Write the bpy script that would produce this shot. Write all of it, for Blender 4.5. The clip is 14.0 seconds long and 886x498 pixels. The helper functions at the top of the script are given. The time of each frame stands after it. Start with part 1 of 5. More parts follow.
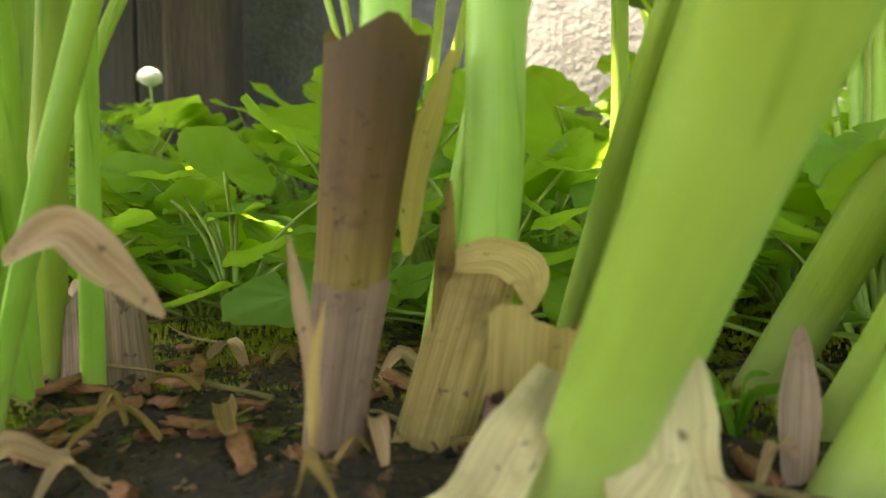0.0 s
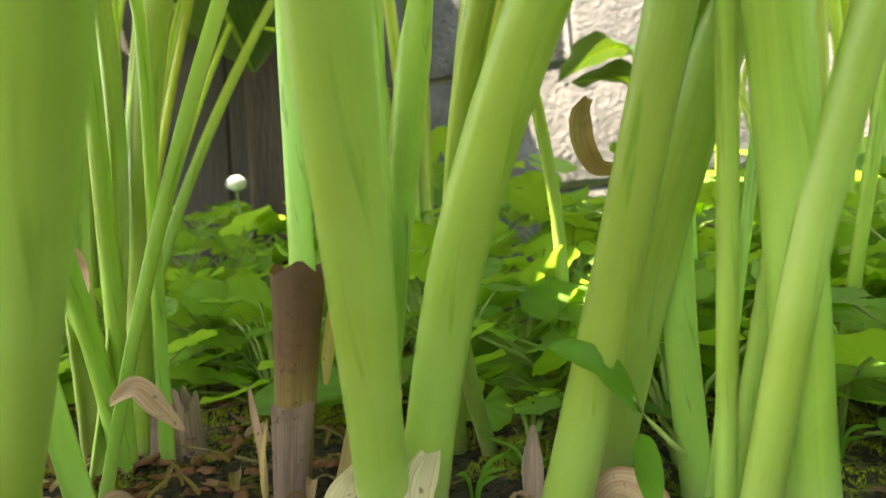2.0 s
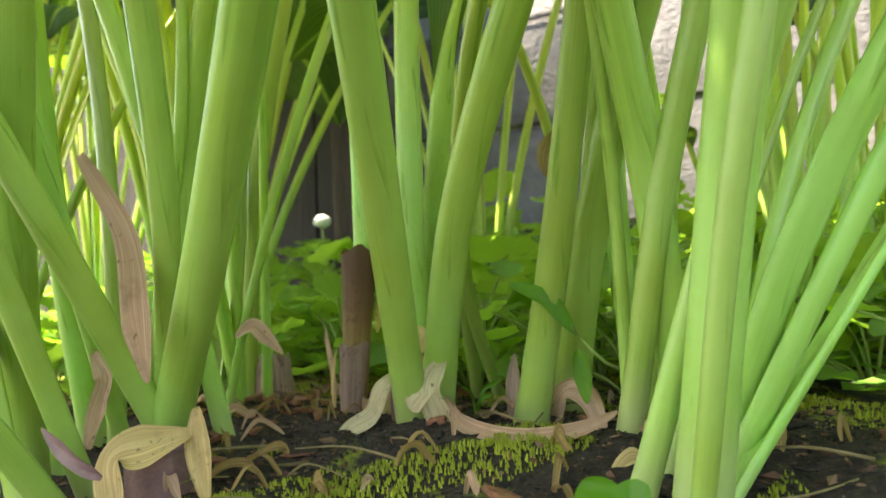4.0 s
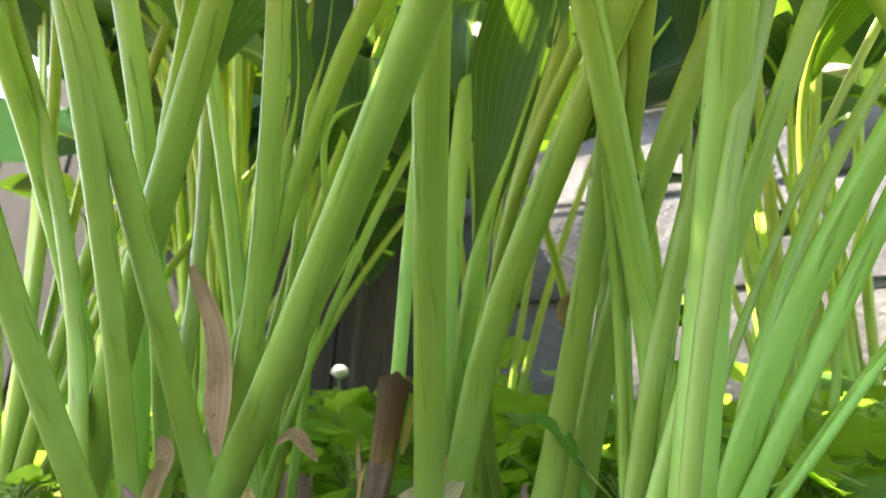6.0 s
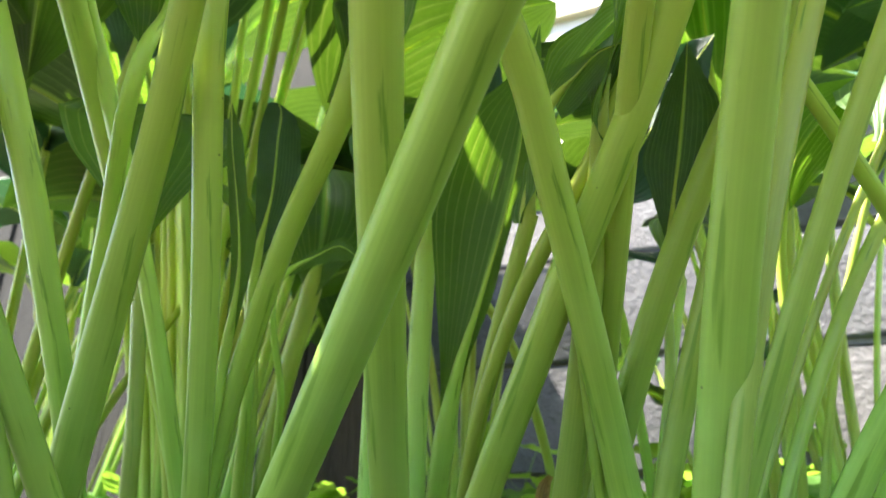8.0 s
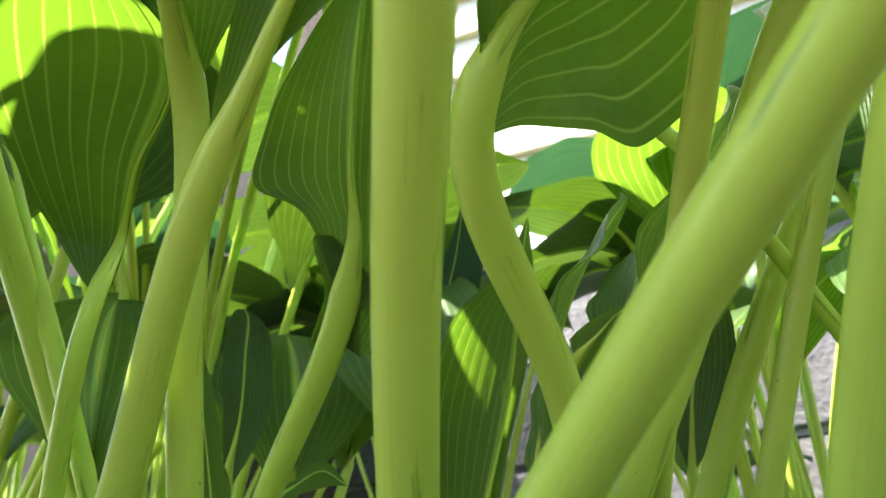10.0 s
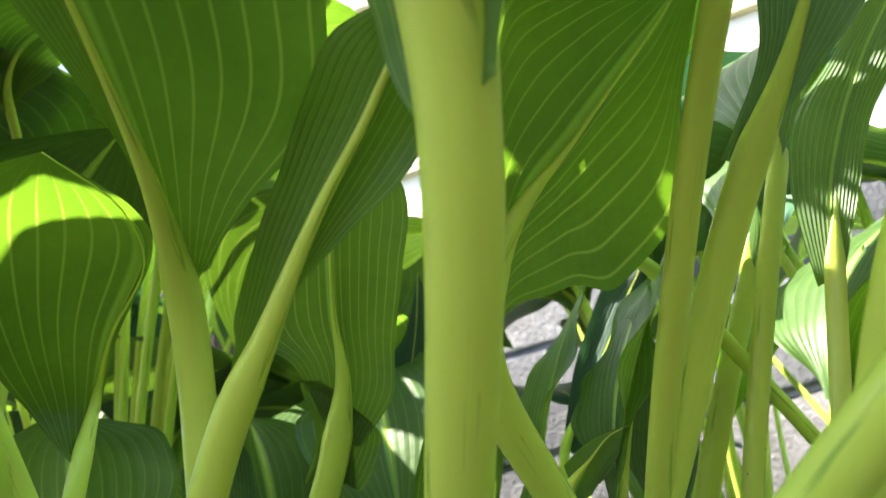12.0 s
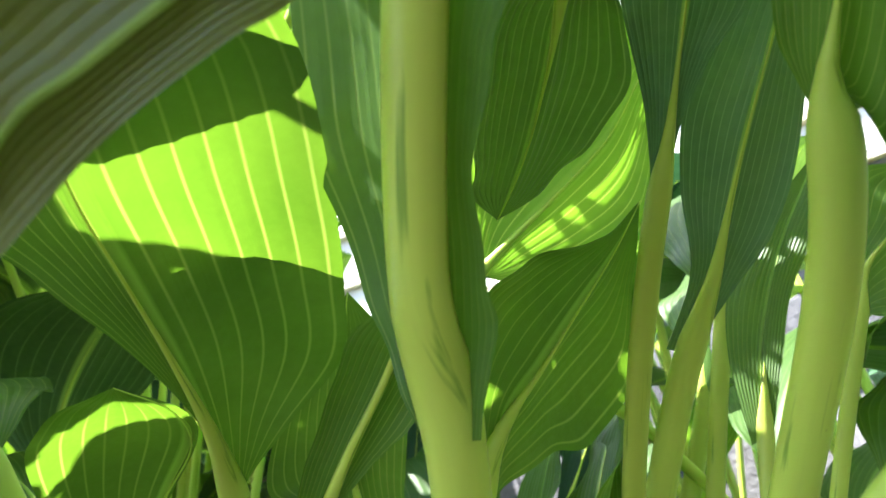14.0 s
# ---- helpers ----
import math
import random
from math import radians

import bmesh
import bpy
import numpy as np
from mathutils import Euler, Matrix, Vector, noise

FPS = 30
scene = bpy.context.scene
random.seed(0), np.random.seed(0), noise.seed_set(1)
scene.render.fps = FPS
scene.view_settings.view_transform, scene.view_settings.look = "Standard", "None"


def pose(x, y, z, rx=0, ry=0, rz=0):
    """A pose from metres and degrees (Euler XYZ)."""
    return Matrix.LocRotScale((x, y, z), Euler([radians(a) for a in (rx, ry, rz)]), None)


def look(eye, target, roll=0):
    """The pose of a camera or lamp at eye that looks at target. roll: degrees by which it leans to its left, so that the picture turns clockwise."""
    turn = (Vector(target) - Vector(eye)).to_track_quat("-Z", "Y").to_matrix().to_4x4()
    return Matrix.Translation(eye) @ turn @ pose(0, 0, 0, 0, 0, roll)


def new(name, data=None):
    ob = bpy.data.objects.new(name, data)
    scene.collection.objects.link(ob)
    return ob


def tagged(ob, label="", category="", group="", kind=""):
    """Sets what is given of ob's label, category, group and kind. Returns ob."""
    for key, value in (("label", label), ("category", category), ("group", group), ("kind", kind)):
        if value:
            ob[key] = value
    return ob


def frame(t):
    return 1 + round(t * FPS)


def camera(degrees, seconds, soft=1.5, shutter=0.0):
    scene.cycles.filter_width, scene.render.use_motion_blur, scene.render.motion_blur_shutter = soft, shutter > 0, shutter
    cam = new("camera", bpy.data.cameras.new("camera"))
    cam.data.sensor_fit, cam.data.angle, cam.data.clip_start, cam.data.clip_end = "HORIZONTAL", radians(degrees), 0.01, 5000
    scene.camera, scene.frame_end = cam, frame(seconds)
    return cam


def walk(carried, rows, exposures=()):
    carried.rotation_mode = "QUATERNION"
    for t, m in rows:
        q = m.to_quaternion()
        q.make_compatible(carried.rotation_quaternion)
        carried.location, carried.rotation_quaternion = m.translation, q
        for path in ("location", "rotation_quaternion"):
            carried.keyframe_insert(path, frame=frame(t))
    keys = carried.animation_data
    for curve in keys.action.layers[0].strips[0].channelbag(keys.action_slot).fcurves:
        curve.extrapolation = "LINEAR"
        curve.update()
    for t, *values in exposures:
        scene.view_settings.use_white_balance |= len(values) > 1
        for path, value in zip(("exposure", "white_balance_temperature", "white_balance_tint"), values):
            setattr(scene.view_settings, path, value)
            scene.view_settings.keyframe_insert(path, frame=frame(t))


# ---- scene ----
# camera and its way
cam = camera(66.0, 14.0, soft=1.6)
cam.data.dof.use_dof = True
cam.data.dof.focus_distance = 0.23
cam.data.dof.aperture_fstop = 18.0
PATH = [
    (0, (0.0392, 0.0953, 0.0467), (-0.0397, 0.3843, 0.0310), -0.50),
    (0.5, (0.0574, 0.0812, 0.0469), (-0.0340, 0.3668, 0.0373), -0.79),
    (1, (0.0806, 0.0672, 0.0528), (-0.0210, 0.3494, 0.0486), -1.83),
    (1.5, (0.1045, 0.0441, 0.0683), (-0.0060, 0.3230, 0.0701), -2.47),
    (2, (0.1255, 0.0271, 0.0763), (0.0071, 0.3027, 0.0825), -3.66),
    (2.2, (0.1315, 0.0190, 0.0745), (0.0097, 0.2930, 0.0832), -4.20),
    (4.3, (0.1957, -0.0611, 0.0338), (0.0442, 0.1947, 0.0737), -1.80),
    (4.5, (0.1982, -0.0699, 0.0267), (0.0468, 0.1845, 0.0755), -0.52),
    (5, (0.1994, -0.0894, 0.0182), (0.0502, 0.1595, 0.0942), 1.78),
    (5.5, (0.2029, -0.0965, 0.0146), (0.0562, 0.1472, 0.1100), 3.16),
    (6, (0.2036, -0.0966, 0.0160), (0.0597, 0.1450, 0.1206), 3.34),
    (6.5, (0.2018, -0.0934, 0.0362), (0.0606, 0.1479, 0.1450), 2.82),
    (7, (0.2030, -0.0901, 0.0527), (0.0655, 0.1526, 0.1631), 1.98),
    (7.5, (0.2005, -0.0913, 0.0718), (0.0672, 0.1528, 0.1843), 1.05),
    (8, (0.2026, -0.0944, 0.1009), (0.0723, 0.1512, 0.2136), 0.33),
    (8.5, (0.2012, -0.1042, 0.1353), (0.0736, 0.1437, 0.2461), -0.49),
    (8.7, (0.2024, -0.1045, 0.1513), (0.0739, 0.1441, 0.2595), -1.00),
    (10.8, (0.1765, -0.1155, 0.2016), (0.0965, 0.1339, 0.3478), -8.88),
    (11, (0.1770, -0.1207, 0.2112), (0.1003, 0.1321, 0.3535), -9.85),
    (11.5, (0.1760, -0.1277, 0.2256), (0.1046, 0.1314, 0.3589), -11.87),
    (12, (0.1802, -0.1448, 0.2370), (0.1107, 0.1202, 0.3592), -13.75),
    (12.5, (0.1926, -0.1667, 0.2491), (0.1207, 0.1028, 0.3597), -15.31),
    (13, (0.2075, -0.1919, 0.2594), (0.1325, 0.0793, 0.3634), -16.65),
    (13.5, (0.2123, -0.1986, 0.2629), (0.1379, 0.0713, 0.3706), -17.01),
    (14, (0.2135, -0.2088, 0.2799), (0.1490, 0.0571, 0.4029), -17.08),
]
walk(cam, [(t, look(eye, target, roll)) for t, eye, target, roll in PATH],
     exposures=[(0.0, 3.5, 9400, 8), (2.2, 3.35, 8600, 8), (4.5, 3.0, 7900, 8), (6.5, 2.8, 7200, 8), (8.5, 2.6, 6500, 8), (11.0, 2.65, 6800, 8), (12.5, 2.64, 6500, 8), (14.0, 2.66, 6100, 8)])

# ---- daylight ----
SUN = Vector((-0.42, -0.30, 0.86)).normalized()
world = bpy.data.worlds.new("sky")
scene.world = world
world.use_nodes = True
wn = world.node_tree
sky = wn.nodes.new("ShaderNodeTexSky")
sky.sky_type, sky.sun_disc = "NISHITA", False
sky.sun_elevation = math.asin(SUN.z)
sky.sun_rotation = math.atan2(SUN.x, SUN.y)
sky.air_density, sky.dust_density = 1.0, 2.0
wn.nodes["Background"].inputs[1].default_value = 0.125
wn.links.new(sky.outputs[0], wn.nodes["Background"].inputs[0])
sun = new("sun", bpy.data.lights.new("sun", "SUN"))
sun.data.energy, sun.data.angle, sun.data.color = 4.4, radians(0.6), (1.0, 0.95, 0.85)
sun.matrix_world = look(SUN * 8, (0, 0, 0))


# ---- materials ----
def mat(name, build):
    m = bpy.data.materials.new(name)
    m.use_nodes = True
    nt = m.node_tree
    bsdf = nt.nodes["Principled BSDF"]
    build(nt, bsdf)
    return m


def nd(nt, kind, **vals):
    n = nt.nodes.new(kind)
    for k, v in vals.items():
        n.inputs[k.replace("_", " ")].default_value = v
    return n


def coords(nt, kind="Object", scale=(1, 1, 1)):
    c = nt.nodes.new("ShaderNodeTexCoord")
    mp = nt.nodes.new("ShaderNodeMapping")
    mp.inputs["Scale"].default_value = scale
    nt.links.new(c.outputs[kind], mp.inputs[0])
    return mp.outputs[0]


def noise_tex(nt, vec, scale, detail=4.0, rough=0.55, dist=0.0):
    n = nd(nt, "ShaderNodeTexNoise", Scale=scale, Detail=detail, Roughness=rough, Distortion=dist)
    nt.links.new(vec, n.inputs["Vector"])
    return n.outputs["Fac"]


def ramp(nt, fac, *stops):
    r = nt.nodes.new("ShaderNodeValToRGB")
    el = r.color_ramp.elements
    while len(el) < len(stops):
        el.new(0.5)
    for e, (p, c) in zip(el, stops):
        e.position, e.color = p, (*c, 1) if len(c) == 3 else c
    nt.links.new(fac, r.inputs[0])
    return r.outputs[0]


def mixc(nt, fac, a, b, mode="MIX"):
    m = nt.nodes.new("ShaderNodeMix")
    m.data_type, m.blend_type = "RGBA", mode
    for sock, v in ((m.inputs[0], fac), (m.inputs[6], a), (m.inputs[7], b)):
        if isinstance(v, (int, float)):
            sock.default_value = v
        elif isinstance(v, tuple):
            sock.default_value = (*v, 1)
        else:
            nt.links.new(v, sock)
    return m.outputs[2]


def bump(nt, bsdf, height, strength, dist):
    b = nd(nt, "ShaderNodeBump", Strength=strength, Distance=dist)
    nt.links.new(height, b.inputs["Height"])
    nt.links.new(b.outputs[0], bsdf.inputs["Normal"])


def thin(nt, bsdf, colour, amount):
    """Lets light through a leaf: mixes a translucent shader in."""
    tr = nt.nodes.new("ShaderNodeBsdfTranslucent")
    if isinstance(colour, tuple):
        tr.inputs[0].default_value = (*colour, 1)
    else:
        nt.links.new(colour, tr.inputs[0])
    mx = nt.nodes.new("ShaderNodeMixShader")
    mx.inputs[0].default_value = amount
    nt.links.new(bsdf.outputs[0], mx.inputs[1])
    nt.links.new(tr.outputs[0], mx.inputs[2])
    nt.links.new(mx.outputs[0], nt.nodes["Material Output"].inputs[0])


def petiole_mat(nt, b):
    uv = coords(nt, "UV", (1, 1, 1))
    ob = coords(nt)
    oi = nt.nodes.new("ShaderNodeObjectInfo")
    streak = noise_tex(nt, coords(nt, "UV", (34, 1.1, 1)), 1.0, 5)
    broad = noise_tex(nt, ob, 22.0, 4)
    base = ramp(nt, streak, (0.3, (0.20, 0.36, 0.040)), (0.7, (0.35, 0.52, 0.072)))
    # pale waxy bloom, rubbed off in places
    bloom = ramp(nt, broad, (0.34, (0.25, 0.25, 0.25)), (0.58, (1, 1, 1)))
    high = nt.nodes.new("ShaderNodeSeparateXYZ")
    nt.links.new(ob, high.inputs[0])
    young = ramp(nt, high.outputs[2], (0.07, (1, 1, 1)), (0.24, (0.12, 0.12, 0.12)))
    bloom = mixc(nt, 1.0, bloom, young, "MULTIPLY")
    col = mixc(nt, bloom, base, (0.36, 0.58, 0.13))
    # yellower along some stretches
    col = mixc(nt, ramp(nt, noise_tex(nt, ob, 9.0, 3), (0.45, (0, 0, 0)), (0.66, (0.45, 0.45, 0.45))), col, (0.36, 0.45, 0.06))
    # brighter yellow-green with height: the upper stalks' glow is put into the colour
    upper_glow = ramp(nt, high.outputs[2], (0.13, (0, 0, 0)), (0.26, (0.85, 0.85, 0.85)))
    col = mixc(nt, upper_glow, col, (0.62, 0.73, 0.12))
    hue = nt.nodes.new("ShaderNodeHueSaturation")
    ma = nd(nt, "ShaderNodeMapRange", From_Min=0.0, From_Max=1.0, To_Min=0.72, To_Max=1.12)
    nt.links.new(oi.outputs["Random"], ma.inputs[0])
    nt.links.new(ma.outputs[0], hue.inputs["Value"])
    mb = nd(nt, "ShaderNodeMapRange", From_Min=0.0, From_Max=1.0, To_Min=0.482, To_Max=0.515)
    nt.links.new(oi.outputs["Random"], mb.inputs[0])
    nt.links.new(mb.outputs[0], hue.inputs["Hue"])
    nt.links.new(col, hue.inputs["Color"])
    # small dark specks
    vo = nd(nt, "ShaderNodeTexVoronoi", Scale=150.0)
    nt.links.new(ob, vo.inputs["Vector"])
    sp = ramp(nt, vo.outputs["Distance"], (0.05, (1, 1, 1)), (0.085, (0, 0, 0)))
    rare = ramp(nt, noise_tex(nt, ob, 31.0, 2), (0.60, (0, 0, 0)), (0.66, (0.9, 0.9, 0.9)))
    spots = mixc(nt, 1.0, sp, rare, "MULTIPLY")
    col2 = mixc(nt, spots, hue.outputs[0], (0.10, 0.13, 0.03))
    smear = ramp(nt, noise_tex(nt, coords(nt, "UV", (9, 7, 1)), 1.0, 3, 0.5, 0.6), (0.61, (0, 0, 0)), (0.67, (0.75, 0.75, 0.75)))
    col2 = mixc(nt, smear, col2, (0.155, 0.30, 0.03))
    # pale foot
    sep = nt.nodes.new("ShaderNodeSeparateXYZ")
    nt.links.new(uv, sep.inputs[0])
    foot = ramp(nt, sep.outputs[1], (0.0, (1, 1, 1)), (0.11, (0, 0, 0)))
    col3 = mixc(nt, foot, col2, (0.42, 0.42, 0.22))
    nt.links.new(col3, b.inputs["Base Color"])
    b.inputs["Roughness"].default_value = 0.36
    b.inputs["Specular IOR Level"].default_value = 0.45
    b.inputs["Subsurface Weight"].default_value = 0.2
    b.inputs["Subsurface Radius"].default_value = (0.004, 0.006, 0.002)
    b.inputs["Subsurface Scale"].default_value = 0.6
    bump(nt, b, streak, 0.12, 0.0006)


def blade_mat(dark=(0.036, 0.076, 0.017), light=(0.062, 0.120, 0.028), vein_colour=(0.10, 0.165, 0.045), through_light=0.29):
    def build(nt, b):
        uv = coords(nt, "UV")
        sep = nt.nodes.new("ShaderNodeSeparateXYZ")
        nt.links.new(uv, sep.inputs[0])
        # veins run along the leaf at even steps across it
        mul = nt.nodes.new("ShaderNodeMath")
        mul.operation, mul.inputs[1].default_value = "MULTIPLY", 7.5
        ab = nt.nodes.new("ShaderNodeMath")
        ab.operation = "ABSOLUTE"
        nt.links.new(sep.outputs[0], ab.inputs[0])
        nt.links.new(ab.outputs[0], mul.inputs[0])
        pp = nt.nodes.new("ShaderNodeMath")
        pp.operation, pp.inputs[1].default_value = "PINGPONG", 0.5
        nt.links.new(mul.outputs[0], pp.inputs[0])
        vein = ramp(nt, pp.outputs[0], (0.0, (1, 1, 1)), (0.09, (0, 0, 0)))
        rib = ramp(nt, ab.outputs[0], (0.0, (1, 1, 1)), (0.045, (1, 1, 1)), (0.07, (0, 0, 0)))
        lines = mixc(nt, 1.0, vein, ramp(nt, sep.outputs[1], (0.55, (1, 1, 1)), (0.95, (0.15, 0.15, 0.15))), 'MULTIPLY')
        ob = coords(nt)
        n1 = noise_tex(nt, ob, 30.0, 5)
        n2 = noise_tex(nt, ob, 260.0, 3)
        col = ramp(nt, n1, (0.3, dark), (0.7, light))
        col = mixc(nt, 0.25, col, ramp(nt, n2, (0.35, (0.05, 0.11, 0.02)), (0.7, (0.11, 0.2, 0.05))))
        col = mixc(nt, lines, col, vein_colour)
        col = mixc(nt, rib, col, (0.30, 0.44, 0.10))
        nt.links.new(col, b.inputs["Base Color"])
        b.inputs["Roughness"].default_value = 0.46
        b.inputs["Specular IOR Level"].default_value = 0.5
        tcol = mixc(nt, lines, ramp(nt, n1, (0.3, (0.19, 0.40, 0.022)), (0.7, (0.26, 0.50, 0.03))), (0.62, 0.80, 0.13))
        thin(nt, b, tcol, through_light)
        bump(nt, b, mixc(nt, 0.25, pp.outputs[0], n2), 0.5, 0.0018)
    return build


def herb_mat(nt, b):
    oi = nt.nodes.new("ShaderNodeObjectInfo")
    n1 = noise_tex(nt, coords(nt), 60.0, 4)
    col = ramp(nt, n1, (0.3, (0.12, 0.29, 0.035)), (0.7, (0.25, 0.46, 0.06)))
    col = mixc(nt, oi.outputs["Random"], col, (0.14, 0.30, 0.07))
    nt.links.new(col, b.inputs["Base Color"])
    b.inputs["Roughness"].default_value = 0.5
    thin(nt, b, (0.38, 0.64, 0.06), 0.5)
    bump(nt, b, n1, 0.3, 0.002)


def herb_lance(nt, b):
    n1 = noise_tex(nt, coords(nt), 80.0, 4)
    nt.links.new(ramp(nt, n1, (0.3, (0.06, 0.19, 0.015)), (0.7, (0.11, 0.28, 0.03))), b.inputs["Base Color"])
    b.inputs["Roughness"].default_value = 0.4
    thin(nt, b, (0.24, 0.52, 0.03), 0.4)


def dry_mat(dark, light, rough=0.7):
    def build(nt, b):
        st = noise_tex(nt, coords(nt, "UV", (60, 1.0, 1)), 1.0, 5)
        blot = noise_tex(nt, coords(nt), 55.0, 5, 0.65)
        col = ramp(nt, st, (0.36, dark), (0.62, light))
        col = mixc(nt, ramp(nt, blot, (0.54, (0, 0, 0)), (0.70, (0.75, 0.75, 0.75))), col, tuple(c * 0.45 for c in dark))
        col = mixc(nt, ramp(nt, noise_tex(nt, coords(nt), 340.0, 3), (0.64, (0, 0, 0)), (0.70, (0.9, 0.9, 0.9))), col, (0.03, 0.022, 0.015))
        nt.links.new(col, b.inputs["Base Color"])
        b.inputs["Roughness"].default_value = rough
        thin(nt, b, tuple(min(1, c * 1.2) for c in light), 0.22)
        bump(nt, b, st, 0.6, 0.0008)
    return build


def stump_mat(nt, b):
    """Withered sheath: straw-olive below, browned and purplish towards its torn end."""
    uv = coords(nt, "UV")
    sep = nt.nodes.new("ShaderNodeSeparateXYZ")
    nt.links.new(uv, sep.inputs[0])
    st = noise_tex(nt, coords(nt, "UV", (46, 1.4, 1)), 1.0, 6, 0.7)
    broad = noise_tex(nt, coords(nt), 70.0, 5, 0.7)
    along = mixc(nt, 0.22, sep.outputs[1], broad)
    col = ramp(nt, along, (0.10, (0.24, 0.14, 0.08)), (0.42, (0.36, 0.27, 0.08)), (0.62, (0.22, 0.12, 0.045)), (0.86, (0.085, 0.036, 0.022)))
    col = mixc(nt, ramp(nt, st, (0.38, (0.7, 0.7, 0.7)), (0.62, (0, 0, 0))), col, (0.10, 0.05, 0.025))
    col = mixc(nt, ramp(nt, broad, (0.58, (0, 0, 0)), (0.68, (0.8, 0.8, 0.8))), col, (0.07, 0.035, 0.03))
    col = mixc(nt, ramp(nt, noise_tex(nt, coords(nt), 300.0, 3), (0.62, (0, 0, 0)), (0.68, (0.9, 0.9, 0.9))), col, (0.02, 0.014, 0.012))
    nt.links.new(col, b.inputs["Base Color"])
    b.inputs["Roughness"].default_value = 0.6
    thin(nt, b, (0.40, 0.24, 0.07), 0.2)
    bump(nt, b, mixc(nt, 0.4, st, broad), 0.7, 0.001)


def soil_mat(nt, b):
    ob = coords(nt)
    fine = noise_tex(nt, ob, 420.0, 6, 0.7)
    mid = noise_tex(nt, ob, 90.0, 5, 0.6)
    mossy = noise_tex(nt, ob, 17.0, 5, 0.6)
    dirt = ramp(nt, fine, (0.36, (0.008, 0.006, 0.005)), (0.60, (0.045, 0.028, 0.019)), (0.82, (0.20, 0.11, 0.065)))
    moss = ramp(nt, fine, (0.34, (0.06, 0.08, 0.008)), (0.76, (0.34, 0.38, 0.035)))
    mk = mixc(nt, 0.35, mossy, mid)
    # mossier towards the open ground before the wall
    sep = nt.nodes.new("ShaderNodeSeparateXYZ")
    nt.links.new(ob, sep.inputs[0])
    mk = mixc(nt, 1.0, mk, ramp(nt, sep.outputs[1], (0.22, (0, 0, 0)), (0.32, (0.09, 0.09, 0.09))), "ADD")
    col = mixc(nt, ramp(nt, mk, (0.55, (0, 0, 0)), (0.61, (1, 1, 1))), dirt, moss)
    nt.links.new(col, b.inputs["Base Color"])
    b.inputs["Roughness"].default_value = 0.9
    bump(nt, b, mixc(nt, 0.5, fine, mid), 1.0, 0.006)


def plain(dark, light, scale=30.0, rough=0.7, stretch=(1, 1, 1), relief=0.3, dist=0.002):
    def build(nt, b):
        n = noise_tex(nt, coords(nt, "Object", stretch), scale, 6, 0.65)
        m = noise_tex(nt, coords(nt, "Object", stretch), scale * 7, 4, 0.6)
        col = mixc(nt, 0.35, ramp(nt, n, (0.3, dark), (0.7, light)), ramp(nt, m, (0.3, dark), (0.7, light)))
        nt.links.new(col, b.inputs["Base Color"])
        b.inputs["Roughness"].default_value = rough
        bump(nt, b, mixc(nt, 0.5, n, m), relief, dist)
    return build


M_STALK = mat("petiole", petiole_mat)
M_BLADE = mat("leaf blade", blade_mat())
M_BLUEISH = mat("waxy leaf blade", blade_mat((0.05, 0.125, 0.075), (0.085, 0.185, 0.12), (0.11, 0.22, 0.14), 0.12))
def blue_blade(nt, b):
    n1 = noise_tex(nt, coords(nt), 20.0, 5)
    uv = noise_tex(nt, coords(nt, "UV", (9, 0.8, 1)), 1.0, 3)
    col = mixc(nt, 0.5, ramp(nt, n1, (0.3, (0.012, 0.042, 0.028)), (0.7, (0.03, 0.078, 0.05))), ramp(nt, uv, (0.35, (0.014, 0.045, 0.026)), (0.65, (0.036, 0.085, 0.054))))
    nt.links.new(col, b.inputs["Base Color"])
    b.inputs["Roughness"].default_value = 0.5
    thin(nt, b, (0.06, 0.19, 0.06), 0.14)
    bump(nt, b, uv, 0.6, 0.003)


# teal leaf with the shade of layers above put into colour and translucency
M_TEAL_SHADED = mat("shade-dark teal blade", blade_mat((0.018, 0.055, 0.028), (0.034, 0.085, 0.045), (0.09, 0.18, 0.08), 0.08))
# lit copy of the blade: sunshine put into brighter colour and stronger translucency
M_SUNLIT = mat("sunlit yellow-green blade", blade_mat((0.09, 0.19, 0.02), (0.14, 0.26, 0.03), (0.20, 0.34, 0.06), 0.6))
M_HOLED = mat("grey-green underside", blade_mat((0.07, 0.125, 0.06), (0.10, 0.165, 0.085), (0.17, 0.25, 0.13), 0.2))
# shaded copy of the blade: olive cast and weak translucency stand for shade
M_OLIVE_SHADED = mat("shaded olive underside", blade_mat((0.12, 0.105, 0.012), (0.16, 0.14, 0.02), (0.15, 0.14, 0.03), 0.08))
M_BLUE = mat("blue-green blade", blue_blade)
M_HERB = mat("herb leaf", herb_mat)
M_HERBSTEM = mat("herb stem", plain((0.16, 0.25, 0.05), (0.28, 0.38, 0.09), 60, 0.5))
M_DRY = mat("dry sheath", dry_mat((0.40, 0.25, 0.09), (0.72, 0.55, 0.26)))
M_PALE = mat("pale sheath", dry_mat((0.36, 0.28, 0.15), (0.66, 0.57, 0.36)))
M_CUT = mat("browned cut stalk", stump_mat)
M_STUMP = mat("withered sheath", dry_mat((0.13, 0.065, 0.025), (0.40, 0.27, 0.09)))
M_PINK = mat("dry leaf", dry_mat((0.34, 0.17, 0.10), (0.62, 0.43, 0.30)))
M_STALE = mat("yellowed sheath", dry_mat((0.42, 0.32, 0.07), (0.62, 0.50, 0.15)))
M_MAUVE = mat("mauve sheath", dry_mat((0.17, 0.095, 0.075), (0.44, 0.31, 0.25)))
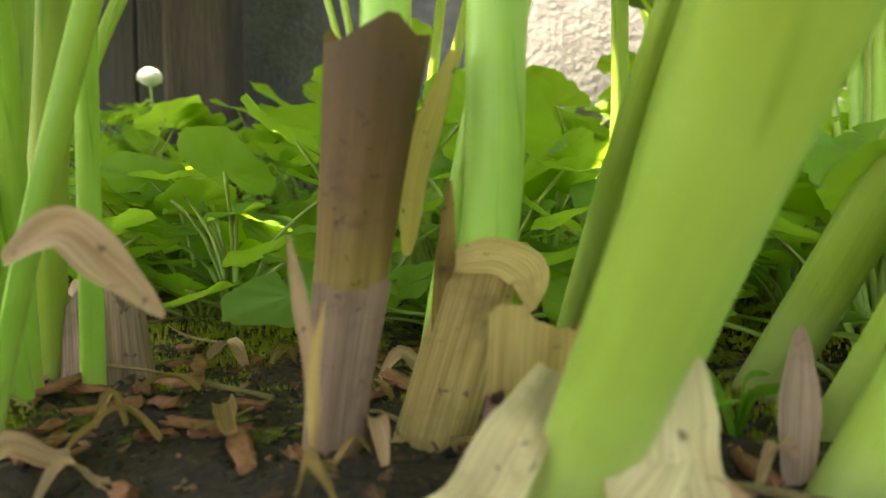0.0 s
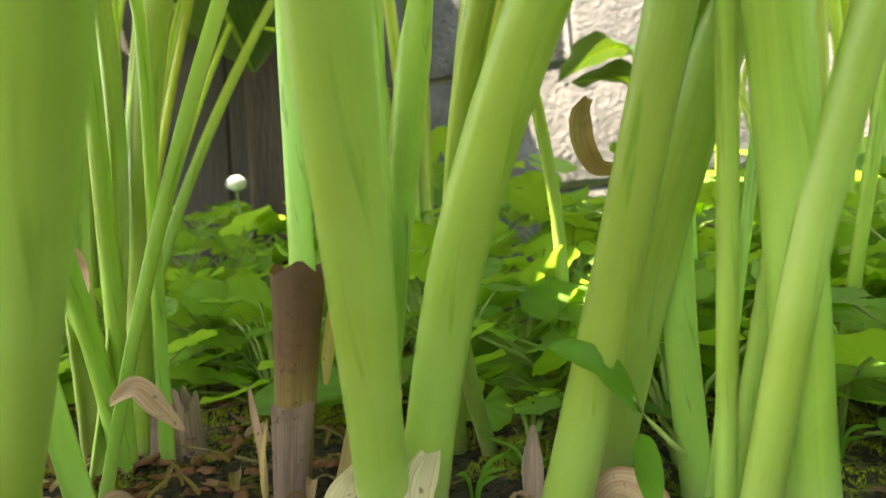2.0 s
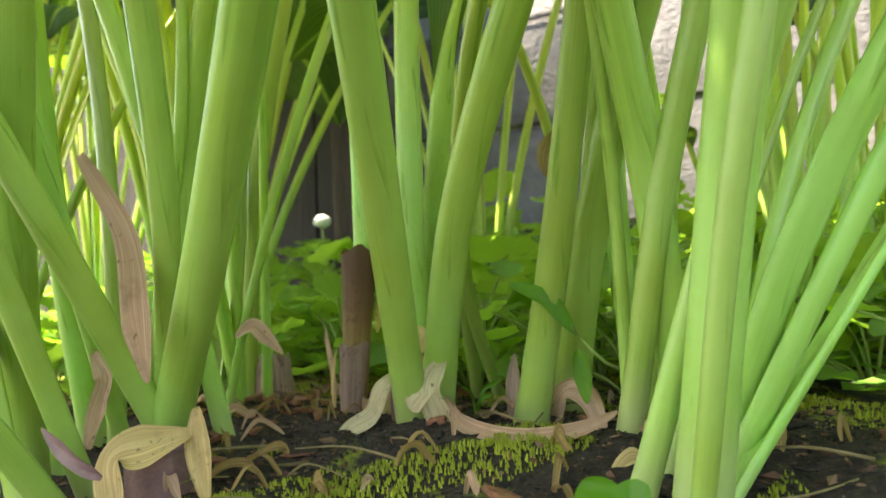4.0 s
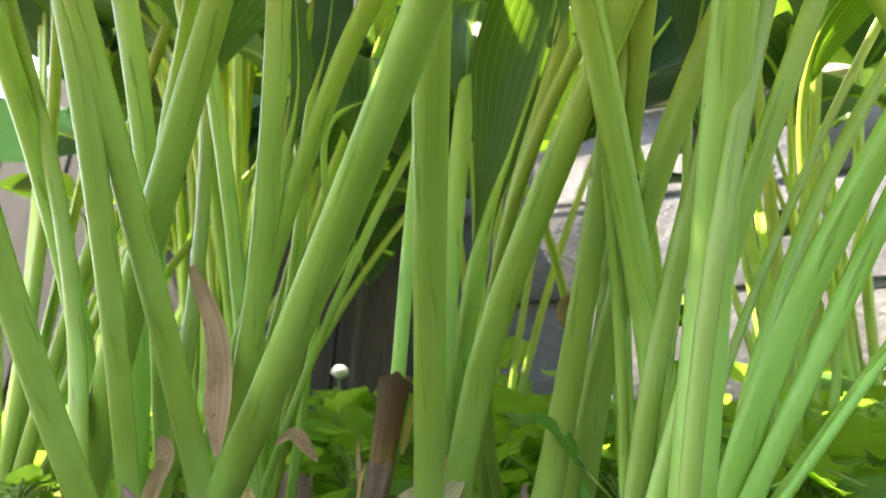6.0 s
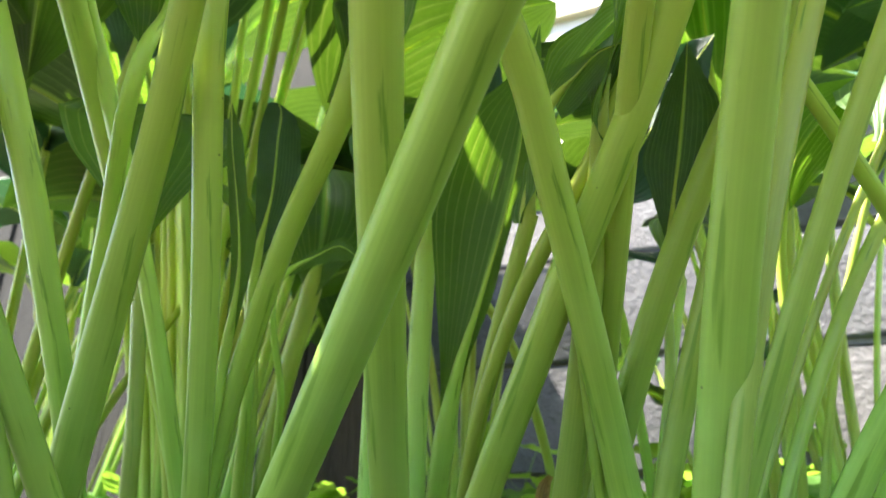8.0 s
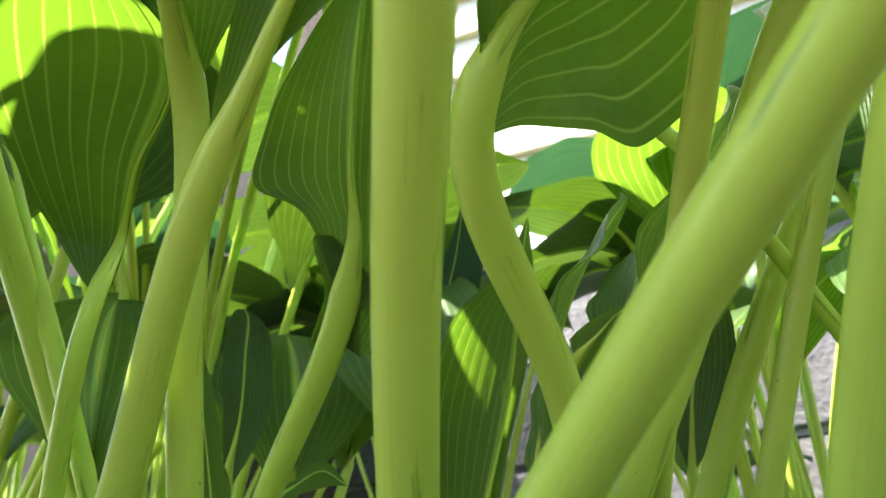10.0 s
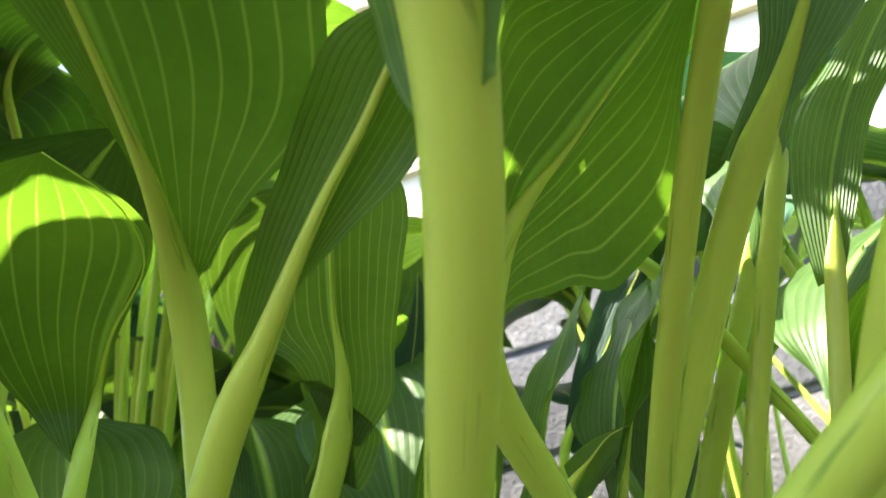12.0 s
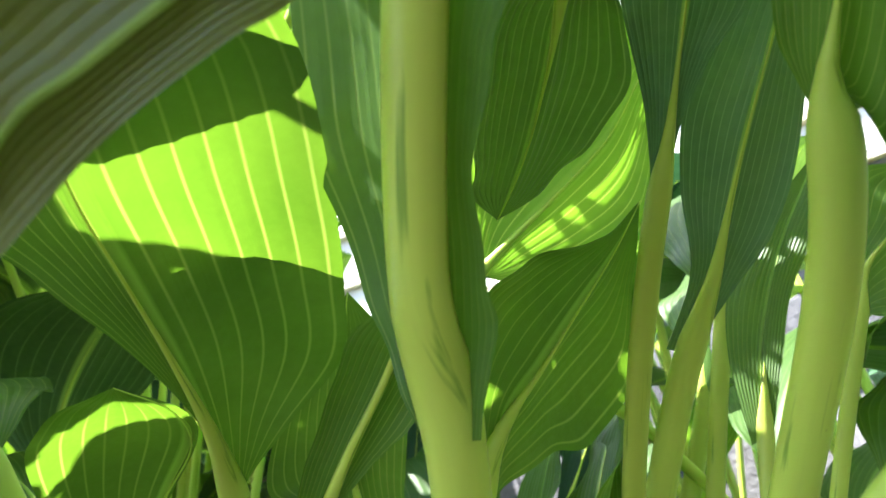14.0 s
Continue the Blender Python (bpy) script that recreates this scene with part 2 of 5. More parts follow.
M_PURPLE = mat("purple crown", plain((0.10, 0.045, 0.06), (0.24, 0.14, 0.12), 70, 0.5))
M_SOIL = mat("soil and moss", soil_mat)
M_CHIP = mat("wood chip", plain((0.10, 0.04, 0.022), (0.40, 0.17, 0.09), 90, 0.8, (1, 1, 1), 0.5))
def crumb_mat(nt, b):
    g = nt.nodes.new("ShaderNodeNewGeometry")
    nt.links.new(ramp(nt, g.outputs["Random Per Island"], (0.0, (0.006, 0.005, 0.004)), (0.6, (0.025, 0.016, 0.011)), (0.85, (0.11, 0.05, 0.03)), (1.0, (0.24, 0.15, 0.09))), b.inputs["Base Color"])
    b.inputs["Roughness"].default_value = 0.9


M_CRUMB = mat("soil crumbs", crumb_mat)
M_TWIG = mat("twig", plain((0.10, 0.07, 0.03), (0.26, 0.20, 0.09), 120, 0.85))
M_LANCE = mat("lance leaf", herb_lance)
M_PETAL = mat("white petal", plain((0.7, 0.72, 0.66), (0.85, 0.86, 0.8), 80, 0.6))
M_MOSS = mat("moss", plain((0.14, 0.18, 0.012), (0.40, 0.44, 0.04), 60, 0.9))
M_POST = mat("weathered wood", plain((0.020, 0.014, 0.012), (0.105, 0.075, 0.065), 26, 0.9, (1, 1, 0.12), 0.8, 0.01))
# near-black boards: the fence's deep shade is put into the wood colour
M_SHADEWOOD = mat("boards darkened for shade", plain((0.006, 0.005, 0.005), (0.020, 0.017, 0.015), 26, 0.9, (1, 1, 0.12), 0.8, 0.01))
M_STONE = mat("grey stone", plain((0.055, 0.052, 0.056), (0.17, 0.165, 0.175), 16, 0.9, (1, 1, 1), 0.9, 0.012))
M_MORTAR = mat("mortar", plain((0.13, 0.12, 0.12), (0.28, 0.26, 0.26), 60, 0.95))
M_SIDING = mat("white siding", plain((0.55, 0.52, 0.47), (0.66, 0.63, 0.58), 6, 0.5, (0.2, 1, 1), 0.05))
M_HOSE = mat("black rubber", plain((0.012, 0.012, 0.013), (0.03, 0.03, 0.032), 90, 0.45))
M_TRIM = mat("cream trim", plain((0.62, 0.52, 0.36), (0.74, 0.64, 0.48), 8, 0.6))


# ---- builders ----
def finish(bm, name, material, smooth=True):
    me = bpy.data.meshes.new(name)
    bm.normal_update()
    bm.to_mesh(me)
    bm.free()
    me.materials.append(material)
    if smooth:
        for p in me.polygons:
            p.use_smooth = True
    return me


def part(name, bm, material, parent=None, label="", smooth=True):
    ob = new(name, finish(bm, name, material, smooth))
    if parent:
        ob.parent = parent
    if label:
        ob["label"] = label
    return ob


def bez(p0, pm, p2, u):
    """Quadratic curve through p0, pm (half way) and p2."""
    q = 2 * pm - (p0 + p2) / 2
    return (1 - u) ** 2 * p0 + 2 * u * (1 - u) * q + u * u * p2


def slope(p0, pm, p2, u):
    q = 2 * pm - (p0 + p2) / 2
    return (2 * (1 - u) * (q - p0) + 2 * u * (p2 - q)).normalized()


# half round back, two raised wings and a shallow channel between them
GUTTER = [(math.cos(a), -math.sin(a) * 0.92) for a in [radians(d) for d in range(0, 181, 18)]] + [
    (-0.97, 0.16), (-0.86, 0.20), (-0.55, -0.06), (0.0, -0.24), (0.55, -0.06), (0.86, 0.20), (0.97, 0.16)]


def stalk_mesh(p0, pm, p2, w0, w1, flare=0.0, inner=None, steps=26, seed=0):
    """A grooved petiole. inner: the side that its channel faces."""
    bm = bmesh.new()
    uvl = bm.loops.layers.uv.new("UVMap")
    rnd = random.Random(seed)
    ph = rnd.uniform(0, 6)
    rings = []
    for i in range(steps + 1):
        u = i / steps
        c, d = bez(p0, pm, p2, u), slope(p0, pm, p2, u)
        n = inner - d * inner.dot(d)
        n.normalize()
        s = d.cross(n).normalized()
        r = (w0 + (w1 - w0) * u) / 2
        r *= 1 + 0.035 * math.sin(7 * u + ph) + flare * max(0, u - 0.86) / 0.14 + 0.16 * max(0, 0.12 - u) / 0.12
        open_ = 1 + 0.8 * flare * max(0, u - 0.8) / 0.2
        ring = []
        for k, (a, b) in enumerate(GUTTER):
            ring.append(bm.verts.new(c + s * a * r + n * b * r * 0.93 / open_))
        rings.append(ring)
    m = len(GUTTER)
    for i in range(steps):
        for k in range(m):
            f = bm.faces.new((rings[i][k], rings[i][(k + 1) % m], rings[i + 1][(k + 1) % m], rings[i + 1][k]))
            for lp, (uu, vv) in zip(f.loops, ((k, i), (k + 1, i), (k + 1, i + 1), (k, i + 1))):
                lp[uvl].uv = (uu / m, vv / steps)
    bm.faces.new(list(reversed(rings[0])))
    bm.faces.new(rings[-1])
    bmesh.ops.recalc_face_normals(bm, faces=bm.faces)
    return bm


def blade_mesh(base, tip, up, half, sag=0.15, fold=35, funnel=0.5, wave=0.004, nu=40, nv=36, seed=0, left=1.0, right=1.0, twist=0.0, taper=1.45, rib=0.0042, start=None):
    """A ribbed hosta blade from base to tip. up: its upper side. half: half its width. fold: how far the two halves rise. left, right: size of each half."""
    bm = bmesh.new()
    uvl = bm.loops.layers.uv.new("UVMap")
    rnd = random.Random(seed)
    ph, ph2 = rnd.uniform(0, 6), rnd.uniform(0, 6)
    axis = tip - base
    ln = axis.length
    ax = axis.normalized()
    upn = (up - ax * up.dot(ax)).normalized()
    mid = (base + tip) / 2 + upn * ln * sag
    if start:
        mid = 0.25 * base + 0.5 * (base + start * ln * 0.38) + 0.25 * tip + upn * ln * sag * 0.4
    grid = []
    for i in range(nu + 1):
        u = i / nu
        c, d = bez(base, mid, tip, u), slope(base, mid, tip, u)
        n = (upn - d * upn.dot(d)).normalized()
        s = d.cross(n).normalized()
        if twist:
            q = Matrix.Rotation(radians(twist) * u, 3, d)
            n, s = q @ n, q @ s
        k = taper / (taper + 0.95)
        w = rib * 0.9 * (1 - u) ** 3 + half * (u / k) ** taper * ((1 - u) / (1 - k)) ** 0.95
        a0 = radians(fold + 55 * funnel * max(0, 1 - u / 0.35))
        row = []
        for j in range(nv + 1):
            v = -1 + 2 * j / nv
            sc = (left if v < 0 else right) * abs(v) * w
            a = a0 * (1 - 0.45 * abs(v))
            ridge = abs(math.sin(math.pi * 7.5 * abs(v))) * 0.0011 * min(1, w / 0.03) * (1 - u * 0.6)
            edge = wave * abs(v) ** 3 * math.sin(11 * u + ph + (2.2 if v > 0 else 0)) + 0.5 * wave * abs(v) ** 3 * math.sin(25 * u + ph2)
            row.append(bm.verts.new(c + s * (math.copysign(1, v) * sc * math.cos(a)) + n * (sc * math.sin(a) + ridge + edge - 0.0018 * max(0, 1 - abs(v) / 0.07) * (1 - u))))
        grid.append(row)
    for i in range(nu):
        for j in range(nv):
            f = bm.faces.new((grid[i][j], grid[i][j + 1], grid[i + 1][j + 1], grid[i + 1][j]))
            for lp, (jj, ii) in zip(f.loops, ((j, i), (j + 1, i), (j + 1, i + 1), (j, i + 1))):
                lp[uvl].uv = (-1 + 2 * jj / nv, ii / nu)
    return bm


def midrib_mesh(base, tip, up, sag, r0, start, inner, thin_out=2.6):
    """The thick midrib, which goes on from the stalk along the back of the blade."""
    bm = bmesh.new()
    uvl = bm.loops.layers.uv.new("UVMap")
    ln = (tip - base).length
    ax = (tip - base).normalized()
    upn = (up - ax * up.dot(ax)).normalized()
    mid = 0.25 * base + 0.5 * (base + start * ln * 0.38) + 0.25 * tip + upn * ln * sag * 0.4
    rings, m, steps = [], len(GUTTER), 30
    for i in range(steps + 1):
        u = 0.96 * i / steps
        c, d = bez(base, mid, tip, u), slope(base, mid, tip, u)
        k = min(1, u / 0.25)
        n = inner * (1 - k) + upn * k
        n = (n - d * n.dot(d)).normalized()
        s = d.cross(n).normalized()
        r = r0 * ((1 - u) ** thin_out * 0.92 + 0.08 * (1 - u)) + 0.0002
        rings.append([bm.verts.new(c + s * a * r + n * (h * r * 0.93 - 0.25 * r * k)) for a, h in GUTTER])
    for i in range(steps):
        for k in range(m):
            f = bm.faces.new((rings[i][k], rings[i][(k + 1) % m], rings[i + 1][(k + 1) % m], rings[i + 1][k]))
            for lp, (uu, vv) in zip(f.loops, ((k, i), (k + 1, i), (k + 1, i + 1), (k, i + 1))):
                lp[uvl].uv = (uu / m, 1 + vv / steps)
    bmesh.ops.recalc_face_normals(bm, faces=bm.faces)
    return bm


def plant(x, y, label, group="hosta clumps"):
    ob = new("hosta_plant")
    ob.empty_display_size = 0.02
    ob.location = (x, y, 0)
    return tagged(ob, label, "plant", group)


SEED = [0]
ENDS = {}
STEMS = {}


def place(ob, thing):
    """Hang a part that was built in world places under its thing."""
    ob.matrix_parent_inverse = Matrix.Translation(-Vector(thing.location))
    return ob


def stalk(thing, b, m, t, w0, w1, cut=1.0, start=None, name="petiole", label="", material=None, flare=0.0, inner=None):
    """A petiole of the plant from its foot b by m to t; cut: how much of it there is."""
    SEED[0] += 1
    p0, pm, p2 = Vector((b[0], b[1], 0)), Vector((m[0], m[1], t[2] / 2)), Vector(t)
    if start is None:
        start = (min(0.0, ground_height(b[0], b[1])) - 0.012) / t[2]
    a0, a1, a2 = bez(p0, pm, p2, start), bez(p0, pm, p2, (start + cut) / 2), bez(p0, pm, p2, cut)
    ww = w0 + (w1 - w0) * cut
    if inner is None:
        lean = p2 - p0
        inner = Vector((-lean.x, -lean.y, 0)).normalized() * 0.8 + Vector((0, 0.45, 0.25))
    ob = part(name, stalk_mesh(a0, a1, a2, w0, ww, flare, Vector(inner), seed=SEED[0]), material or M_STALK, thing, label)
    ENDS[ob.name] = (a2, slope(p0, pm, p2, cut), ww * (1 + flare) / 2, Vector(inner))
    return place(ob, thing), a2, slope(p0, pm, p2, cut)


def blade(owner, thing, base, tip, up, half, label="", material=None, thin_out=2.6, **kw):
    SEED[0] += 1
    base, tip = Vector(base), Vector(tip)
    end, way, r, inner = ENDS[owner.name]
    if (base - end).length < 0.03:
        base, kw["start"], kw["rib"] = end - way * 0.004, way, r
        # the stalk runs on as the midrib, in one piece
        bm = bmesh.new()
        bm.from_mesh(owner.data)
        bmesh.ops.delete(bm, geom=[f for f in bm.faces if len(f.verts) > 4 and (f.calc_center_median() - end).length < 0.003], context="FACES_ONLY")
        me = finish(midrib_mesh(base, tip, Vector(up), kw.get("sag", 0.15), r * 1.005, way, inner, thin_out), "midrib", M_STALK)
        bm.from_mesh(me)
        bm.to_mesh(owner.data)
        bm.free()
        bpy.data.meshes.remove(me)
    ob = part("leaf_blade", blade_mesh(base, tip, Vector(up), half, seed=SEED[0], **kw), material or M_BLADE, owner, label)
    return ob


def through_points(pts, u):
    """A smooth curve through the points."""
    n = len(pts) - 1
    k = min(int(u * n), n - 1)
    f = u * n - k
    p0, p1, p2, p3 = pts[max(k - 1, 0)], pts[k], pts[k + 1], pts[min(k + 2, n)]
    return 0.5 * ((2 * p1) + (p2 - p0) * f + (2 * p0 - 5 * p1 + 4 * p2 - p3) * f * f + (3 * p1 - p0 - 3 * p2 + p3) * f ** 3)


def even_curve(pts):
    """A smooth curve through unevenly spaced points, run through at an even pace."""
    dist = [0.0]
    for p, q in zip(pts, pts[1:]):
        dist.append(dist[-1] + max(1e-6, (q - p).length))
    dirs = []
    for i in range(len(pts)):
        if i == 0 or i == len(pts) - 1:
            k = min(i, len(pts) - 2)
            dirs.append((pts[k + 1] - pts[k]) / (dist[k + 1] - dist[k]))
            continue
        a, b = dist[i] - dist[i - 1], dist[i + 1] - dist[i]
        dirs.append(((pts[i] - pts[i - 1]) / a * b + (pts[i + 1] - pts[i]) / b * a) / (a + b))

    def at(u):
        d = min(max(u, 0.0), 1.0) * dist[-1]
        k = max(i for i in range(len(pts) - 1) if dist[i] <= d)
        h = dist[k + 1] - dist[k]
        f = (d - dist[k]) / h
        return (pts[k] * (1 + 2 * f) * (1 - f) ** 2 + dirs[k] * h * f * (1 - f) ** 2
                + pts[k + 1] * f * f * (3 - 2 * f) + dirs[k + 1] * h * f * f * (f - 1))

    return at


def rib_tube(curve, radius, inner, steps, sink=None, cap=False, vmax=1.0):
    """A grooved tube along a curve; radius and inner (the side that its channel faces) vary along it."""
    bm = bmesh.new()
    uvl = bm.loops.layers.uv.new("UVMap")
    rings, m = [], len(GUTTER)
    for i in range(steps + 1):
        u = i / steps
        c = curve(u)
        d = (curve(min(1, u + 0.01)) - curve(max(0, u - 0.01))).normalized()
        n = inner(u)
        n = (n - d * n.dot(d)).normalized()
        s = d.cross(n).normalized()
        r = radius(u)
        rings.append([bm.verts.new(c + s * a * r + n * (b * r * 0.93 - (sink(u) if sink else 0.0) * r)) for a, b in GUTTER])
    for i in range(steps):
        for k in range(m):
            f = bm.faces.new((rings[i][k], rings[i][(k + 1) % m], rings[i + 1][(k + 1) % m], rings[i + 1][k]))
            for lp, (uu, vv) in zip(f.loops, ((k, i), (k + 1, i), (k + 1, i + 1), (k, i + 1))):
                lp[uvl].uv = (uu / m, vmax * vv / steps)
    if cap:
        bm.faces.new(list(reversed(rings[0])))
    bmesh.ops.recalc_face_normals(bm, faces=bm.faces)
    return bm


def petiole(thing, pts, w0, w1, label=""):
    """A petiole of the plant through the points, from its foot in the soil upwards; w0 and w1: its width there."""
    SEED[0] += 1
    pts = [Vector(p) for p in pts]
    first = pts[0] + (pts[0] - pts[1]) * ((0.014 - min(0.0, ground_height(pts[0].x, pts[0].y))) / (pts[1].z - pts[0].z))
    pts = [first] + pts
    lean = pts[-1] - pts[1]
    inner = Vector((-lean.x, -lean.y, 0)).normalized() * 0.8 + Vector((0, 0.45, 0.25))
    ph = random.Random(SEED[0]).uniform(0, 6)

    def radius(u):
        return (w0 + (w1 - w0) * u) / 2 * (1 + 0.02 * math.sin(7 * u + ph) + 0.10 * max(0, 0.12 - u) / 0.12)

    ob = part("petiole", rib_tube(even_curve(pts), radius, lambda u: inner, 34, cap=True), M_STALK, thing, label)
    way = (pts[-1] - through_points(pts, 0.97)).normalized()
    ENDS[ob.name] = (pts[-1], way, radius(1.0), inner)
    STEMS[ob.name] = (pts, radius)
    return place(ob, thing)


def leaf(owner, thing, rows, tip, label="", material=None, rib_end=0.05, wave=0.0016, nu=44, nv=44, rib=True):
    """A ribbed blade spread between its midrib and two margins; rows: midrib, left and right margin, from the stalk on."""
    SEED[0] += 1
    rnd = random.Random(SEED[0])
    ph, ph2 = rnd.uniform(0, 6), rnd.uniform(0, 6)
    end, way, r, inner = ENDS[owner.name]
    stem, radius = STEMS[owner.name]
    tip = Vector(tip)
    mid = [end - way * 0.004] + [Vector(q[0]) for q in rows[1:]] + [tip]
    sides = [[end + (Vector(q[k]) - Vector(q[0])) if n == 0 else Vector(q[k]) for n, q in enumerate(rows)] + [tip] for k in (1, 2)]
    across = (sides[1][2] - sides[0][2]).normalized()
    up = across.cross(mid[3] - mid[1]).normalized()
    if up.z < 0:
        up = -up
    bm = bmesh.new()
    uvl = bm.loops.layers.uv.new("UVMap")
    grid = []
    for i in range(nu + 1):
        u = i / nu
        c, lf, rt = through_points(mid, u), through_points(sides[0], u), through_points(sides[1], u)
        row = []
        for j in range(nv + 1):
            v = -1 + 2 * j / nv
            to = lf if v < 0 else rt
            w = (to - c).length
            pleat = abs(math.sin(math.pi * 7.5 * abs(v))) * 0.035 * min(w, 0.03) * (1 - 0.5 * u)
            edge = wave * abs(v) ** 3 * (math.sin(13 * u + ph + (2.2 if v > 0 else 0)) + 0.5 * math.sin(29 * u + ph2))
            arch = 0.14 * w * math.sin(math.pi * abs(v)) * math.sin(math.pi * min(1, u * 1.1))
            row.append(bm.verts.new(c.lerp(to, abs(v)) + up * (pleat + arch + edge * min(1, w / 0.02))))
        grid.append(row)
    for i in range(nu):
        for j in range(nv):
            f = bm.faces.new((grid[i][j], grid[i][j + 1], grid[i + 1][j + 1], grid[i + 1][j]))
            for lp, (jj, ii) in zip(f.loops, ((j, i), (j + 1, i), (j + 1, i + 1), (j, i + 1))):
                lp[uvl].uv = (-1 + 2 * jj / nv, ii / nu)
    part("leaf_blade", bm, material or M_BLADE, owner, label)
    if not rib:
        return
    # the stalk runs on as the midrib, in one piece
    line = stem + mid[1:]
    dist = [0.0]
    for p, q in zip(line, line[1:]):
        dist.append(dist[-1] + (q - p).length)
    split = dist[len(stem) - 1] / dist[-1]

    def width(u):
        if u <= split:
            return radius(u / split)
        w = (u - split) / (1 - split)
        return r * ((1 - w) ** 4.5 * (1 - rib_end) + rib_end * (1 - (0.7 if rib_end < 0.6 else 0.2) * w)) + 0.0002

    def facing(u):
        return inner.lerp(up, min(1, max(0, (u - split) / (1 - split) * 3)))

    def sunk(u):
        return 0.45 * min(1, max(0, (u - split) / (1 - split) * 4))

    old = owner.data
    owner.data = finish(rib_tube(even_curve(line), width, facing, 80, sink=sunk, cap=True, vmax=1 / split), "petiole", M_STALK)
    bpy.data.meshes.remove(old)


def crown_blade(owner, thing, way, half):
    """A plain blade at the end of a stalk whose leaf spreads above."""
    v = Vector(way)
    end = ENDS[owner.name][0]
    blade(owner, thing, end, end + v, (-v.x * 0.4, -v.y * 0.4, 0.15), half, sag=0.15, fold=14, nu=26, nv=26)


# ---- ground ----
def ground_height(x, y):
    d = max(abs(x), abs(y))
    h = 0.006 * noise.noise(Vector((x * 14, y * 14, 0))) + 0.003 * noise.noise(Vector((x * 45, y * 45, 2)))
    h += 0.0016 * noise.noise(Vector((x * 130, y * 130, 5)))
    h -= 0.20 * min(max(0.0, 0.19 - y), 0.22)
    return h if d < 2.5 else h * 2.5 / d


def spread(lo, hi, near0, near1, fine):
    xs, x, step = [], near0, fine
    while x < near1:
        xs.append(x)
        x += fine
    s, x = fine, near0
    while x > lo:
        s *= 1.22
        x -= s
        xs.insert(0, x)
    s, x = fine, xs[-1]
    while x < hi:
        s *= 1.22
        x += s
        xs.append(x)
    return xs


def ground():
    xs, ys = spread(-60, 60, -0.45, 0.5, 0.006), spread(-60, 60, -0.05, 0.75, 0.006)
    verts = [(x, y, ground_height(x, y)) for y in ys for x in xs]
    n = len(xs)
    faces = [(j * n + i, j * n + i + 1, (j + 1) * n + i + 1, (j + 1) * n + i) for j in range(len(ys) - 1) for i in range(n - 1)]
    me = bpy.data.meshes.new("ground")
    me.from_pydata(verts, [], faces)
    me.materials.append(M_SOIL)
    for p in me.polygons:
        p.use_smooth = True
    tagged(new("ground", me), "dark damp garden soil with yellow-green moss patches", "ground", kind="structure")


ground()


def box(bm, x0, x1, y0, y1, z0, z1):
    vs = [bm.verts.new((x, y, z)) for z in (z0, z1) for y in (y0, y1) for x in (x0, x1)]
    for f in ((0, 2, 3, 1), (4, 5, 7, 6), (0, 1, 5, 4), (2, 6, 7, 3), (0, 4, 6, 2), (1, 3, 7, 5)):
        bm.faces.new([vs[i] for i in f])


# ---- house wall behind: stone foundation and white siding ----
WALL = pose(0.19, 1.03, 0, 0, 0, 6)


def bevel_box(x0, x1, y0, y1, z0, z1, r, seed=0, jitter=0.0):
    bm = bmesh.new()
    box(bm, x0, x1, y0, y1, z0, z1)
    bmesh.ops.bevel(bm, geom=list(bm.edges), offset=r, segments=2, affect="EDGES", profile=0.6)
    rnd = random.Random(seed)
    for v in bm.verts:
        v.co += Vector((rnd.uniform(-1, 1), rnd.uniform(-1, 1), rnd.uniform(-1, 1))) * jitter
    bmesh.ops.recalc_face_normals(bm, faces=bm.faces)
    return bm


bm = bmesh.new()
box(bm, -0.74, 3.2, 0.002, 0.25, -0.1, 0.725)
wall = tagged(part("wall_north", bm, M_MORTAR, smooth=False), "foundation wall of grey rough stone blocks", "wall", kind="structure")
wall.matrix_world = WALL
rnd = random.Random(4)
for row in range(4):
    x = -0.74 + rnd.uniform(-0.3, 0)
    while x < 3.1:
        ln = rnd.uniform(0.34, 0.62)
        z0 = row * 0.18 - 0.005
        me = bevel_box(max(x, -0.74), min(x + ln, 3.2), -rnd.uniform(0.001, 0.006), 0.1, z0, z0 + 0.176, 0.006, row * 31 + int(x * 40), 0.005)
        part("stone", me, M_STONE, wall)
        x += ln + 0.006
bm = bmesh.new()
box(bm, -0.74, 3.2, 0.0, 0.25, 0.725, 3.4)
siding = tagged(part("wall_siding", bm, M_SIDING, smooth=False), "white lapped siding above the stone foundation", "wall", kind="structure")
siding.matrix_world = WALL
for k in range(12):
    z = 0.725 + k * 0.112
    bm = bmesh.new()
    vs = [bm.verts.new(p) for x in (-0.74, 3.2) for p in ((x, -0.002, z + 0.118), (x, -0.024, z), (x, -0.008, z - 0.004), (x, 0.0, z + 0.112))]
    for a, c in ((0, 1), (1, 2), (2, 3), (3, 0)):
        bm.faces.new((vs[a], vs[c], vs[4 + c], vs[4 + a]))
    bm.faces.new(vs[:4]), bm.faces.new(list(reversed(vs[4:])))
    bmesh.ops.recalc_face_normals(bm, faces=bm.faces)
    part("board", bm, M_SIDING, siding, smooth=False)
    bm = bmesh.new()
    box(bm, -0.74, 3.2, -0.0245, -0.004, z - 0.016, z - 0.0045)
    part("drip_edge", bm, M_TRIM, siding, "cream painted lower edge", smooth=False)

